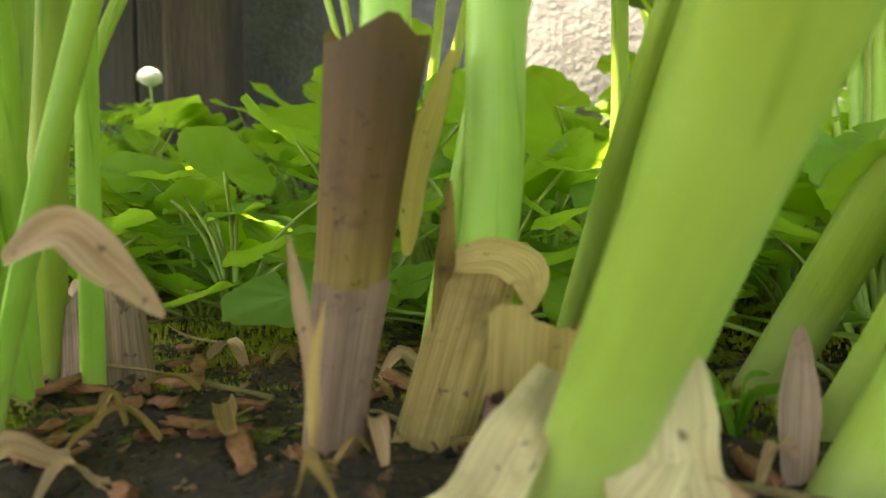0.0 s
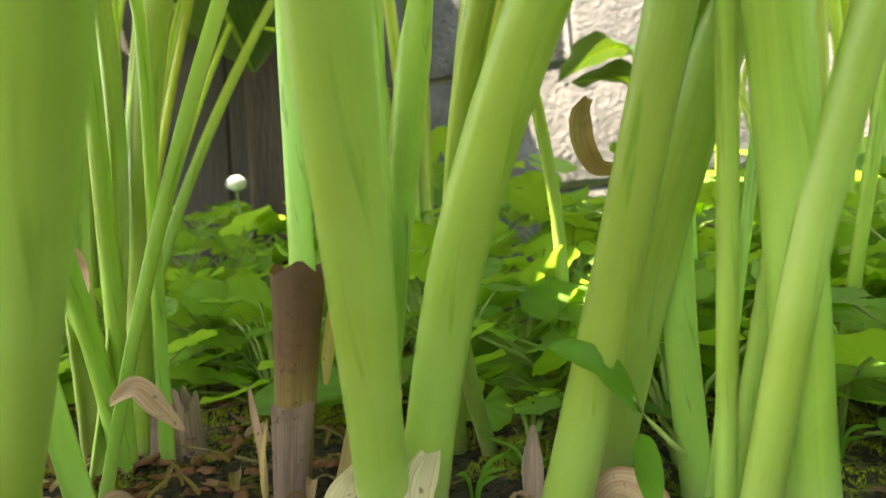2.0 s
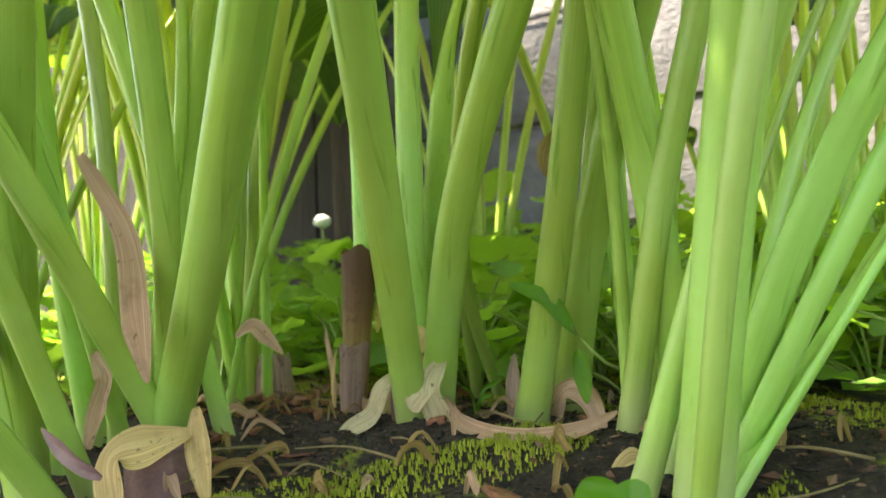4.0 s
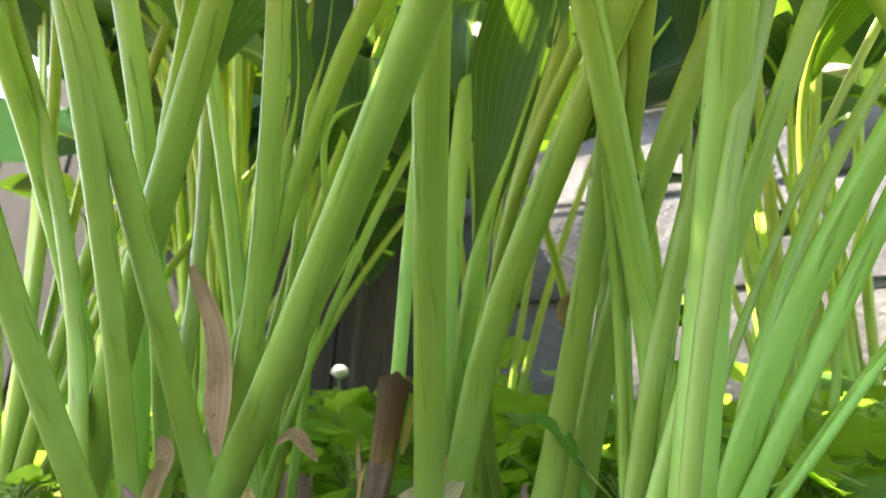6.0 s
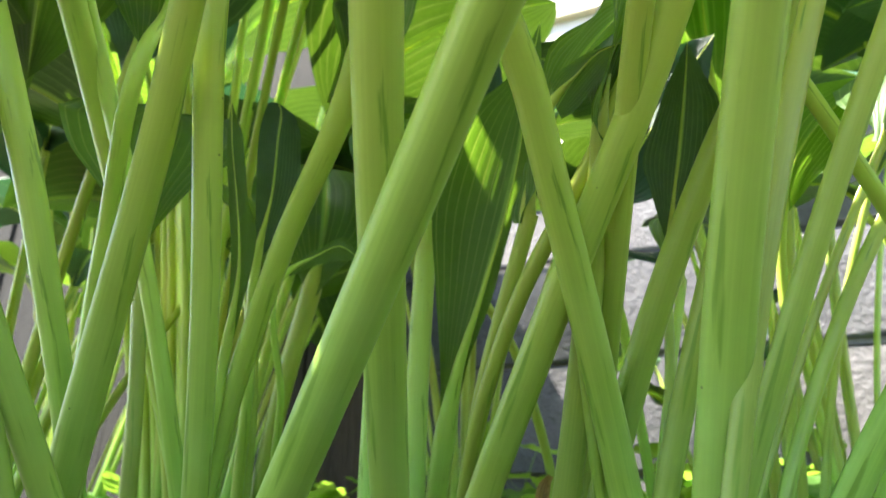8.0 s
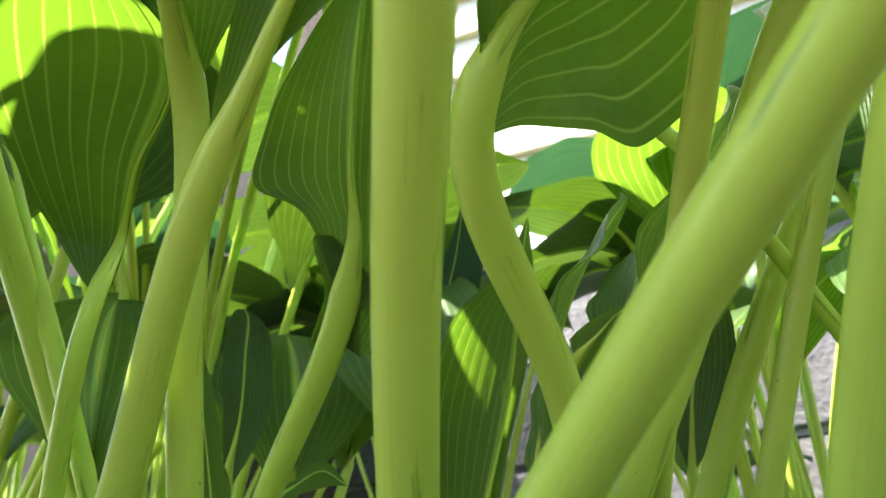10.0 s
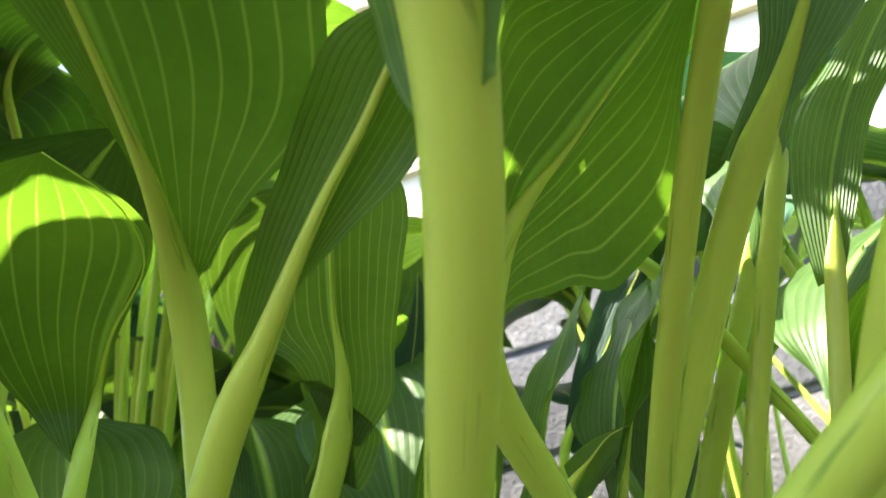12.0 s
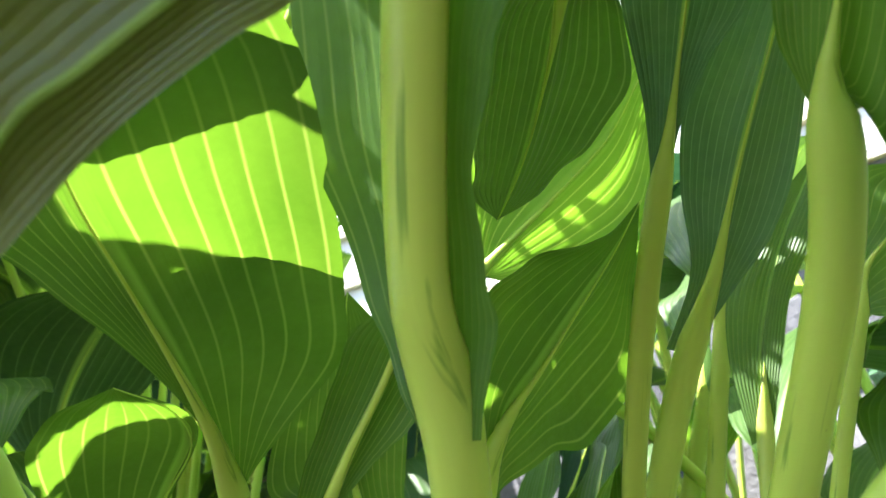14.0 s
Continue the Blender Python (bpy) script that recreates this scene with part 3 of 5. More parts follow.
# ---- wooden post and fence with shade in its board colour ----
post = part("fence_post", bevel_box(-0.04, 0.04, -0.04, 0.04, -0.05, 1.55, 0.010, 5, 0.003), M_POST, smooth=False)
post.matrix_world = pose(-0.488, 0.87, 0, 0, 0, 14)
tagged(post, "weathered brown wooden fence post", "post")
fence = tagged(new("fence"), "weathered board fence with deep shade put into its dark colour", "fence", kind="structure")
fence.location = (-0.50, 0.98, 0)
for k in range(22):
    bd = part("plank", bevel_box(-0.07, 0.07, -0.01, 0.01, -0.05, 1.35 + 0.03 * math.sin(k * 2.1), 0.004, k, 0.001), M_SHADEWOOD, fence, smooth=False)
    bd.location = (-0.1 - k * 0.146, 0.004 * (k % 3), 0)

# ---- hosta clumps ----

G1 = plant(-0.045, 0.135, "hosta clump with pale green stalks and a purple crown")
p = petiole(G1, [(-0.0440, 0.1359, 0.0000), (-0.0336, 0.0837, 0.0750), (-0.0250, 0.0317, 0.1500), (-0.0184, -0.0201, 0.2250), (-0.0136, -0.0715, 0.3000)], 0.0139, 0.0116)
crown_blade(p, G1, (-0.12, -0.09, 0.07), 0.060)
p = petiole(G1, [(-0.0457, 0.1345, 0.0000), (-0.0095, 0.1068, 0.0814), (0.0188, 0.0729, 0.1627), (0.0416, 0.0383, 0.2441), (0.0610, 0.0081, 0.3254)], 0.0099, 0.0107)
leaf(p, G1, [
    ((0.0639, 0.0086, 0.3254), (0.0631, 0.0022, 0.3276), (0.0685, 0.0108, 0.3261)),
    ((0.0750, -0.0186, 0.3393), (0.0759, -0.0274, 0.3429), (0.0896, 0.0000, 0.3369)),
    ((0.0875, -0.0506, 0.3554), (0.0822, -0.0660, 0.3595), (0.1189, -0.0051, 0.3482)),
    ((0.0965, -0.0761, 0.3680), (0.0821, -0.0905, 0.3688), (0.1359, -0.0279, 0.3623)),
    ((0.1051, -0.0999, 0.3797), (0.0823, -0.1124, 0.3772), (0.1500, -0.0549, 0.3770)),
    ((0.1154, -0.1194, 0.3904), (0.0957, -0.1332, 0.3894), (0.1670, -0.0956, 0.3979)),
    ((0.1240, -0.1344, 0.3988), (0.1168, -0.1423, 0.3995), (0.1585, -0.1258, 0.4066))],
    (0.1314, -0.1450, 0.4052), "broad hosta leaf lit through by the sun")
p = petiole(G1, [(-0.0466, 0.1351, 0.0000), (0.0194, 0.0997, 0.0712), (0.0907, 0.0562, 0.1425), (0.1713, 0.0008, 0.2137), (0.2650, -0.0702, 0.2850)], 0.0158, 0.0119)
crown_blade(p, G1, (0.10, -0.08, 0.10), 0.060)
p = petiole(G1, [(-0.0565, 0.1040, 0.0000), (-0.0407, 0.0662, 0.0725), (-0.0304, 0.0286, 0.1450), (-0.0257, -0.0090, 0.2175), (-0.0265, -0.0464, 0.2900)], 0.0104, 0.0137)
crown_blade(p, G1, (-0.12, -0.05, 0.08), 0.055)

G2 = plant(0.031, 0.202, "hosta clump with two stalks in a torn dry sheath")
p = petiole(G2, [(0.0295, 0.1983, 0.0000), (0.0557, 0.1455, 0.0771), (0.0860, 0.0858, 0.1542), (0.1218, 0.0199, 0.2313), (0.1647, -0.0513, 0.3084)], 0.0138, 0.0151)
leaf(p, G2, [
    ((0.1644, -0.0510, 0.3084), (0.1544, -0.0412, 0.3081), (0.1717, -0.0561, 0.3030)),
    ((0.1691, -0.0604, 0.3222), (0.1517, -0.0467, 0.3310), (0.1842, -0.0740, 0.3193)),
    ((0.1777, -0.0743, 0.3379), (0.1491, -0.0522, 0.3535), (0.1905, -0.0837, 0.3295)),
    ((0.1872, -0.0889, 0.3531), (0.1518, -0.0673, 0.3887), (0.1966, -0.0952, 0.3454)),
    ((0.1963, -0.1023, 0.3661), (0.1640, -0.0873, 0.4121), (0.2073, -0.1097, 0.3572)),
    ((0.2057, -0.1156, 0.3782), (0.1793, -0.1064, 0.4241), (0.2167, -0.1208, 0.3630))],
    (0.2137, -0.1264, 0.3871), "funnel-shaped hosta leaf with a sunlit half", rib_end=1.2)
p = petiole(G2, [(0.0337, 0.2094, 0.0000), (0.0658, 0.1789, 0.0824), (0.1148, 0.1506, 0.1649), (0.1721, 0.1158, 0.2473), (0.2292, 0.0661, 0.3297)], 0.0145, 0.0126)
leaf(p, G2, [
    ((0.2339, 0.0648, 0.3297), (0.2246, 0.0666, 0.3313), (0.2417, 0.0608, 0.3328)),
    ((0.2465, 0.0504, 0.3489), (0.2388, 0.0508, 0.3522), (0.2529, 0.0523, 0.3422)),
    ((0.2585, 0.0379, 0.3650), (0.2463, 0.0338, 0.3785), (0.2691, 0.0419, 0.3524)),
    ((0.2719, 0.0241, 0.3828), (0.2572, 0.0188, 0.3998), (0.2835, 0.0281, 0.3696)),
    ((0.2853, 0.0111, 0.3991), (0.2737, 0.0057, 0.4145), (0.2958, 0.0123, 0.3915)),
    ((0.2978, -0.0011, 0.4144), (0.2899, -0.0053, 0.4260), (0.3048, -0.0008, 0.4102))],
    (0.3078, -0.0108, 0.4265), "blue-green waxy hosta leaf with deep ribs", material=M_BLUEISH)

G3 = plant(0.074, 0.222, "small hosta shoot with a curled dry sheath")
p = petiole(G3, [(0.0683, 0.2728, 0.0000), (0.1040, 0.2303, 0.0911), (0.1396, 0.1660, 0.1821), (0.1814, 0.0855, 0.2732), (0.2354, -0.0058, 0.3642)], 0.0133, 0.0078)
leaf(p, G3, [
    ((0.2368, -0.0062, 0.3642), (0.2345, -0.0063, 0.3652), (0.2390, -0.0061, 0.3632)),
    ((0.2438, -0.0178, 0.3755), (0.2395, -0.0227, 0.3832), (0.2472, -0.0187, 0.3753)),
    ((0.2521, -0.0306, 0.3878), (0.2419, -0.0347, 0.3970), (0.2605, -0.0309, 0.3848)),
    ((0.2592, -0.0414, 0.3982), (0.2443, -0.0451, 0.4088), (0.2730, -0.0399, 0.3908)),
    ((0.2667, -0.0533, 0.4098), (0.2534, -0.0561, 0.4185), (0.2783, -0.0508, 0.4021))],
    (0.2723, -0.0627, 0.4191), "blue-green waxy hosta leaf seen on edge", material=M_BLUEISH)
petiole(G3, [(0.1087, 0.2612, 0.0000), (0.1077, 0.2527, 0.0500), (0.1096, 0.2447, 0.1000), (0.1143, 0.2372, 0.1500), (0.1220, 0.2303, 0.2000)], 0.0104, 0.0098)
p = petiole(G3, [(0.0744, 0.2191, 0.0000), (0.0937, 0.2030, 0.0587), (0.1128, 0.1831, 0.1175), (0.1318, 0.1596, 0.1762), (0.1506, 0.1324, 0.2350)], 0.0147, 0.0090)
crown_blade(p, G3, (0.04, 0.05, 0.10), 0.020)
p = petiole(G3, [(0.1129, 0.2426, 0.0000), (0.1225, 0.2448, 0.0550), (0.1328, 0.2482, 0.1100), (0.1438, 0.2529, 0.1650), (0.1555, 0.2588, 0.2200)], 0.0067, 0.0065)
crown_blade(p, G3, (0.05, 0.05, 0.10), 0.030)

G4 = plant(0.150, 0.150, "dense hosta clump with many fanned pale green stalks")
p = petiole(G4, [(0.1374, 0.2071, 0.0000), (0.1370, 0.1910, 0.0788), (0.1351, 0.1559, 0.1575), (0.1365, 0.0963, 0.2363), (0.1440, 0.0270, 0.3010)], 0.0125, 0.0128)
leaf(p, G4, [
    ((0.1484, 0.0237, 0.3098), (0.1544, 0.0102, 0.3184), (0.1436, 0.0351, 0.3027)),
    ((0.1616, 0.0228, 0.3195), (0.1672, -0.0159, 0.3359), (0.1494, 0.0511, 0.3017)),
    ((0.1789, 0.0231, 0.3318), (0.1774, -0.0244, 0.3460), (0.1655, 0.0725, 0.3064)),
    ((0.1968, 0.0218, 0.3451), (0.1915, -0.0151, 0.3531), (0.1777, 0.0909, 0.3093)),
    ((0.2112, 0.0204, 0.3558), (0.2050, -0.0022, 0.3586), (0.2031, 0.0882, 0.3283)),
    ((0.2211, 0.0179, 0.3637), (0.2165, 0.0098, 0.3630), (0.2192, 0.0454, 0.3535))],
    (0.2300, 0.0143, 0.3712), "dark green shaded hosta leaf")
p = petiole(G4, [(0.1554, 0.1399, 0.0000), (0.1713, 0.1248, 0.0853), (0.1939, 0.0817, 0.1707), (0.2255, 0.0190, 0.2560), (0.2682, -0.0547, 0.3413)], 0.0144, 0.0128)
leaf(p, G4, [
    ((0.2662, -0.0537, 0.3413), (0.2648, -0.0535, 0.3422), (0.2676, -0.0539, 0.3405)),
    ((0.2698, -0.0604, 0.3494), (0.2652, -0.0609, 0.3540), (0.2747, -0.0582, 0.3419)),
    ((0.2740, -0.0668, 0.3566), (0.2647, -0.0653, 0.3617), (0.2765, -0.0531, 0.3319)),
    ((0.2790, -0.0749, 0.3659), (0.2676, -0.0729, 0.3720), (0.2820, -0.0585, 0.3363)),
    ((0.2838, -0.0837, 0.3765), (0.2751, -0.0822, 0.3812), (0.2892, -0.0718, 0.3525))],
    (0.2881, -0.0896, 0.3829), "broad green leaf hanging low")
p = petiole(G4, [(0.1409, 0.1402, 0.0000), (0.1696, 0.1357, 0.0805), (0.2041, 0.1246, 0.1610), (0.2444, 0.1068, 0.2415), (0.2905, 0.0823, 0.3220)], 0.0084, 0.0077)
leaf(p, G4, [
    ((0.2835, 0.0847, 0.3198), (0.2819, 0.0850, 0.3206), (0.2848, 0.0842, 0.3204)),
    ((0.2986, 0.0777, 0.3358), (0.2920, 0.0786, 0.3413), (0.2967, 0.0811, 0.3186)),
    ((0.3147, 0.0714, 0.3460), (0.3006, 0.0733, 0.3582), (0.3107, 0.0783, 0.3124)),
    ((0.3294, 0.0658, 0.3540), (0.3090, 0.0684, 0.3727), (0.3301, 0.0714, 0.3206))],
    (0.3433, 0.0613, 0.3574), "green hosta leaf with strong ribs")
p = petiole(G4, [(0.1591, 0.1135, 0.0000), (0.1734, 0.1058, 0.0737), (0.1922, 0.1005, 0.1474), (0.2154, 0.0974, 0.2211), (0.2430, 0.0967, 0.2948)], 0.0062, 0.0089)
leaf(p, G4, [
    ((0.2415, 0.0967, 0.2948), (0.2349, 0.0969, 0.2901), (0.2417, 0.0965, 0.2879)),
    ((0.2528, 0.0970, 0.3194), (0.2419, 0.0978, 0.3235), (0.2606, 0.0964, 0.3165)),
    ((0.2677, 0.0970, 0.3442), (0.2533, 0.0981, 0.3503), (0.2755, 0.0964, 0.3409)),
    ((0.2832, 0.0968, 0.3647), (0.2701, 0.0976, 0.3651), (0.2937, 0.0960, 0.3597)),
    ((0.3000, 0.0965, 0.3825), (0.2899, 0.0971, 0.3817), (0.3082, 0.0957, 0.3753))],
    (0.3138, 0.0962, 0.3964), "dark green folded hosta leaf")
p = petiole(G4, [(0.1425, 0.1615, 0.0000), (0.1632, 0.1887, 0.0675), (0.1888, 0.2109, 0.1350), (0.2194, 0.2283, 0.2025), (0.2550, 0.2409, 0.2700)], 0.0062, 0.0072)
crown_blade(p, G4, (0.12, 0.08, 0.10), 0.070)
p = petiole(G4, [(0.1566, 0.1692, 0.0000), (0.1714, 0.1962, 0.0650), (0.1942, 0.2181, 0.1300), (0.2252, 0.2347, 0.1950), (0.2642, 0.2462, 0.2600)], 0.0101, 0.0115)
crown_blade(p, G4, (0.13, 0.05, 0.09), 0.070)
p = petiole(G4, [(0.1553, 0.1739, 0.0000), (0.1806, 0.1642, 0.0600), (0.2153, 0.1516, 0.1200), (0.2595, 0.1361, 0.1800), (0.3132, 0.1176, 0.2400)], 0.0111, 0.0118)
crown_blade(p, G4, (0.13, -0.03, 0.08), 0.075)
p = petiole(G4, [(0.1601, 0.1668, 0.0000), (0.1917, 0.1693, 0.0600), (0.2244, 0.1709, 0.1200), (0.2583, 0.1715, 0.1800), (0.2932, 0.1712, 0.2400)], 0.0094, 0.0095)
crown_blade(p, G4, (0.14, 0.03, 0.08), 0.075)
p = petiole(G4, [(0.1632, 0.1575, 0.0000), (0.1994, 0.2179, 0.0550), (0.2355, 0.2791, 0.1100), (0.2716, 0.3411, 0.1650), (0.3077, 0.4039, 0.2200)], 0.0086, 0.0106)
crown_blade(p, G4, (0.14, 0.06, 0.06), 0.070)

G5 = plant(0.112, 0.225, "hosta clump with slim green stalks and folded leaves")
p = petiole(G5, [(0.1217, 0.1948, 0.0000), (0.1431, 0.1859, 0.0900), (0.1744, 0.1719, 0.1800), (0.2130, 0.1570, 0.2700), (0.2564, 0.1452, 0.3600)], 0.0104, 0.0103)
crown_blade(p, G5, (0.06, 0.08, 0.10), 0.050)
p = petiole(G5, [(0.0796, 0.2497, 0.0000), (0.1070, 0.2183, 0.0813), (0.1418, 0.1950, 0.1625), (0.1839, 0.1799, 0.2438), (0.2333, 0.1728, 0.3250)], 0.0170, 0.0101)
crown_blade(p, G5, (0.07, 0.05, 0.10), 0.040)
p = petiole(G5, [(0.1180, 0.2350, 0.0000), (0.1350, 0.2280, 0.0800), (0.1500, 0.2200, 0.1600), (0.1579, 0.2127, 0.2197)], 0.0060, 0.0045)
leaf(p, G5, [
    ((0.1579, 0.2127, 0.2197), (0.1574, 0.2122, 0.2210), (0.1590, 0.2125, 0.2209)),
    ((0.1632, 0.2074, 0.2404), (0.1544, 0.2044, 0.2466), (0.1723, 0.2097, 0.2369)),
    ((0.1695, 0.2019, 0.2624), (0.1534, 0.1997, 0.2621), (0.1855, 0.2055, 0.2576)),
    ((0.1752, 0.1962, 0.2846), (0.1651, 0.1943, 0.2863), (0.1902, 0.1997, 0.2796)),
    ((0.1788, 0.1924, 0.2996), (0.1738, 0.1914, 0.3005), (0.1864, 0.1946, 0.2956))],
    (0.1815, 0.1891, 0.3121), "small dark green hosta leaf with pale veins", material=M_TEAL_SHADED)
p = petiole(G5, [(0.1180, 0.2100, 0.0000), (0.1240, 0.1900, 0.0800), (0.1300, 0.1550, 0.1700), (0.1372, 0.1197, 0.2526)], 0.0055, 0.0040)
leaf(p, G5, [
    ((0.1372, 0.1197, 0.2526), (0.1365, 0.1166, 0.2584), (0.1378, 0.1237, 0.2450)),
    ((0.1467, 0.1181, 0.2589), (0.1413, 0.1158, 0.2615), (0.1442, 0.1233, 0.2480)),
    ((0.1560, 0.1166, 0.2649), (0.1522, 0.1156, 0.2655), (0.1563, 0.1204, 0.2575))],
    (0.1641, 0.1172, 0.2665), "narrow dark green leaf tip")

G6 = plant(-0.100, 0.135, "broad hosta clump with bluish green stalks")
p = petiole(G6, [(-0.1032, 0.1118, 0.0000), (-0.0665, 0.0869, 0.0712), (-0.0249, 0.0631, 0.1425), (0.0237, 0.0360, 0.2137), (0.0813, 0.0014, 0.2850)], 0.0170, 0.0100)
leaf(p, G6, [
    ((0.0819, 0.0022, 0.2850), (0.0795, 0.0006, 0.2851), (0.0872, 0.0010, 0.2888)),
    ((0.0932, -0.0033, 0.2956), (0.0897, -0.0090, 0.2987), (0.1009, -0.0051, 0.3013)),
    ((0.1074, -0.0098, 0.3088), (0.1027, -0.0181, 0.3135), (0.1174, -0.0063, 0.3109)),
    ((0.1211, -0.0151, 0.3205), (0.1146, -0.0240, 0.3249), (0.1366, -0.0068, 0.3215)),
    ((0.1355, -0.0195, 0.3320), (0.1266, -0.0304, 0.3368), (0.1539, -0.0098, 0.3332)),
    ((0.1494, -0.0249, 0.3439), (0.1397, -0.0348, 0.3475), (0.1660, -0.0146, 0.3437))],
    (0.1621, -0.0287, 0.3540), "hosta leaf with a yellow midrib", rib_end=0.4)
p = petiole(G6, [(-0.1121, 0.1468, 0.0000), (-0.1105, 0.1311, 0.0754), (-0.1010, 0.1144, 0.1508), (-0.0774, 0.0934, 0.2263), (-0.0334, 0.0647, 0.3017)], 0.0138, 0.0080)
leaf(p, G6, [
    ((-0.0686, 0.1001, 0.3017), (-0.0701, 0.0934, 0.3024), (-0.0677, 0.1043, 0.3012)),
    ((-0.0321, 0.0698, 0.3223), (-0.0431, 0.0471, 0.3222), (-0.0313, 0.0721, 0.3221)),
    ((-0.0031, 0.0482, 0.3382), (-0.0247, 0.0123, 0.3363), (-0.0020, 0.0506, 0.3381)),
    ((0.0289, 0.0307, 0.3544), (-0.0038, -0.0184, 0.3507), (0.0302, 0.0329, 0.3545)),
    ((0.0375, 0.0110, 0.3617), (0.0172, -0.0293, 0.3613), (0.0397, 0.0145, 0.3619))],
    (0.0375, -0.0191, 0.3675), "hosta leaf with a sunlit patch")
p = petiole(G6, [(-0.0860, 0.1433, 0.0000), (-0.0639, 0.1060, 0.0750), (-0.0532, 0.0722, 0.1500), (-0.0539, 0.0417, 0.2250), (-0.0660, 0.0147, 0.3000)], 0.0091, 0.0138)
crown_blade(p, G6, (-0.12, -0.02, 0.08), 0.050)
p = petiole(G6, [(-0.1590, 0.2813, 0.0000), (-0.1346, 0.2226, 0.0925), (-0.1094, 0.1581, 0.1850), (-0.0833, 0.0876, 0.2775), (-0.0564, 0.0112, 0.3700)], 0.0109, 0.0146)
crown_blade(p, G6, (-0.13, 0.02, 0.06), 0.060)
p = petiole(G6, [(-0.0534, 0.0848, 0.0000), (-0.0488, 0.0434, 0.0550), (-0.0423, 0.0050, 0.1100), (-0.0339, -0.0304, 0.1650), (-0.0237, -0.0630, 0.2200)], 0.0137, 0.0118)
crown_blade(p, G6, (-0.10, -0.10, 0.06), 0.060)
p = petiole(G6, [(-0.0687, 0.0890, 0.0000), (-0.0882, 0.0815, 0.0760), (-0.0991, 0.0564, 0.1520), (-0.1014, 0.0137, 0.2280)], 0.0120, 0.0106)
crown_blade(p, G6, (-0.10, -0.05, 0.10), 0.060)
p = petiole(G6, [(-0.1075, 0.1260, 0.0000), (-0.1118, 0.1010, 0.0733), (-0.1076, 0.0594, 0.1467), (-0.0948, 0.0012, 0.2200)], 0.0122, 0.0140)
crown_blade(p, G6, (-0.10, -0.08, 0.06), 0.060)
p = petiole(G6, [(-0.0577, 0.1744, 0.0000), (-0.0637, 0.1456, 0.1170), (-0.0685, 0.1029, 0.2340), (-0.0721, 0.0463, 0.3510)], 0.0104, 0.0106)
crown_blade(p, G6, (-0.14, 0.06, 0.02), 0.045)
p = petiole(G6, [(-0.0914, 0.1449, 0.0000), (-0.0870, 0.1401, 0.0800), (-0.0863, 0.1319, 0.1600), (-0.0893, 0.1203, 0.2400)], 0.0100, 0.0090)
crown_blade(p, G6, (-0.06, 0.05, 0.12), 0.050)
p = petiole(G6, [(-0.0900, 0.1600, 0.0000), (-0.0700, 0.1520, 0.0700), (-0.0450, 0.1420, 0.1300), (-0.0319, 0.1334, 0.1795)], 0.0070, 0.0050)
leaf(p, G6, [
    ((-0.0319, 0.1334, 0.1795), (-0.0336, 0.1340, 0.1746), (-0.0318, 0.1358, 0.1747)),
    ((-0.0231, 0.1263, 0.2138), (-0.0258, 0.1237, 0.2136), (-0.0161, 0.1284, 0.2241)),
    ((-0.0195, 0.1162, 0.2432), (-0.0222, 0.1137, 0.2429), (-0.0158, 0.1197, 0.2437)),
    ((-0.0175, 0.1069, 0.2678), (-0.0193, 0.1052, 0.2675), (-0.0138, 0.1102, 0.2683))],
    (-0.0148, 0.1003, 0.2876), "dark shaded hosta leaf")

G7 = plant(-0.105, 0.232, "hosta clump with red-brown dry sheaths at its foot")
p = petiole(G7, [(-0.0801, 0.1690, 0.0000), (-0.0647, 0.1574, 0.0729), (-0.0401, 0.1462, 0.1459), (-0.0019, 0.1305, 0.2188), (0.0545, 0.1052, 0.2918)], 0.0084, 0.0122)
leaf(p, G7, [
    ((0.0595, 0.1067, 0.2918), (0.0564, 0.1040, 0.2942), (0.0650, 0.1134, 0.2852)),
    ((0.0651, 0.0952, 0.3098), (0.0489, 0.0828, 0.3197), (0.0796, 0.1069, 0.3000)),
    ((0.0721, 0.0818, 0.3308), (0.0355, 0.0710, 0.3300), (0.0888, 0.0971, 0.3173)),
    ((0.0822, 0.0675, 0.3544), (0.0476, 0.0608, 0.3489), (0.1026, 0.0841, 0.3407)),
    ((0.0939, 0.0544, 0.3771), (0.0710, 0.0525, 0.3701), (0.1148, 0.0697, 0.3654))],
    (0.1058, 0.0444, 0.3958), "dark shaded hosta leaf with a curled edge")
leaf(p, G7, [
    ((0.0296, 0.1162, 0.2655), (0.0249, 0.1156, 0.2643), (0.0337, 0.1195, 0.2629)),
    ((0.0429, 0.1121, 0.2770), (0.0343, 0.1098, 0.2765), (0.0523, 0.1205, 0.2697)),
    ((0.0533, 0.1083, 0.2870), (0.0474, 0.1015, 0.2936), (0.0672, 0.1157, 0.2829)),
    ((0.0605, 0.1017, 0.2992), (0.0489, 0.0897, 0.3104), (0.0680, 0.1091, 0.2924))],
    (0.0573, 0.0920, 0.3110), "grey-green fold of the curled leaf", rib=False)
p = petiole(G7, [(-0.0817, 0.1962, 0.0000), (-0.0698, 0.2046, 0.0650), (-0.0600, 0.2193, 0.1300), (-0.0522, 0.2403, 0.1950), (-0.0465, 0.2677, 0.2600)], 0.0071, 0.0121)
crown_blade(p, G7, (-0.02, 0.07, 0.12), 0.050)
p = petiole(G7, [(-0.0989, 0.2093, 0.0000), (-0.0939, 0.2181, 0.0650), (-0.0942, 0.2226, 0.1300), (-0.0998, 0.2228, 0.1950), (-0.1108, 0.2187, 0.2600)], 0.0069, 0.0088)
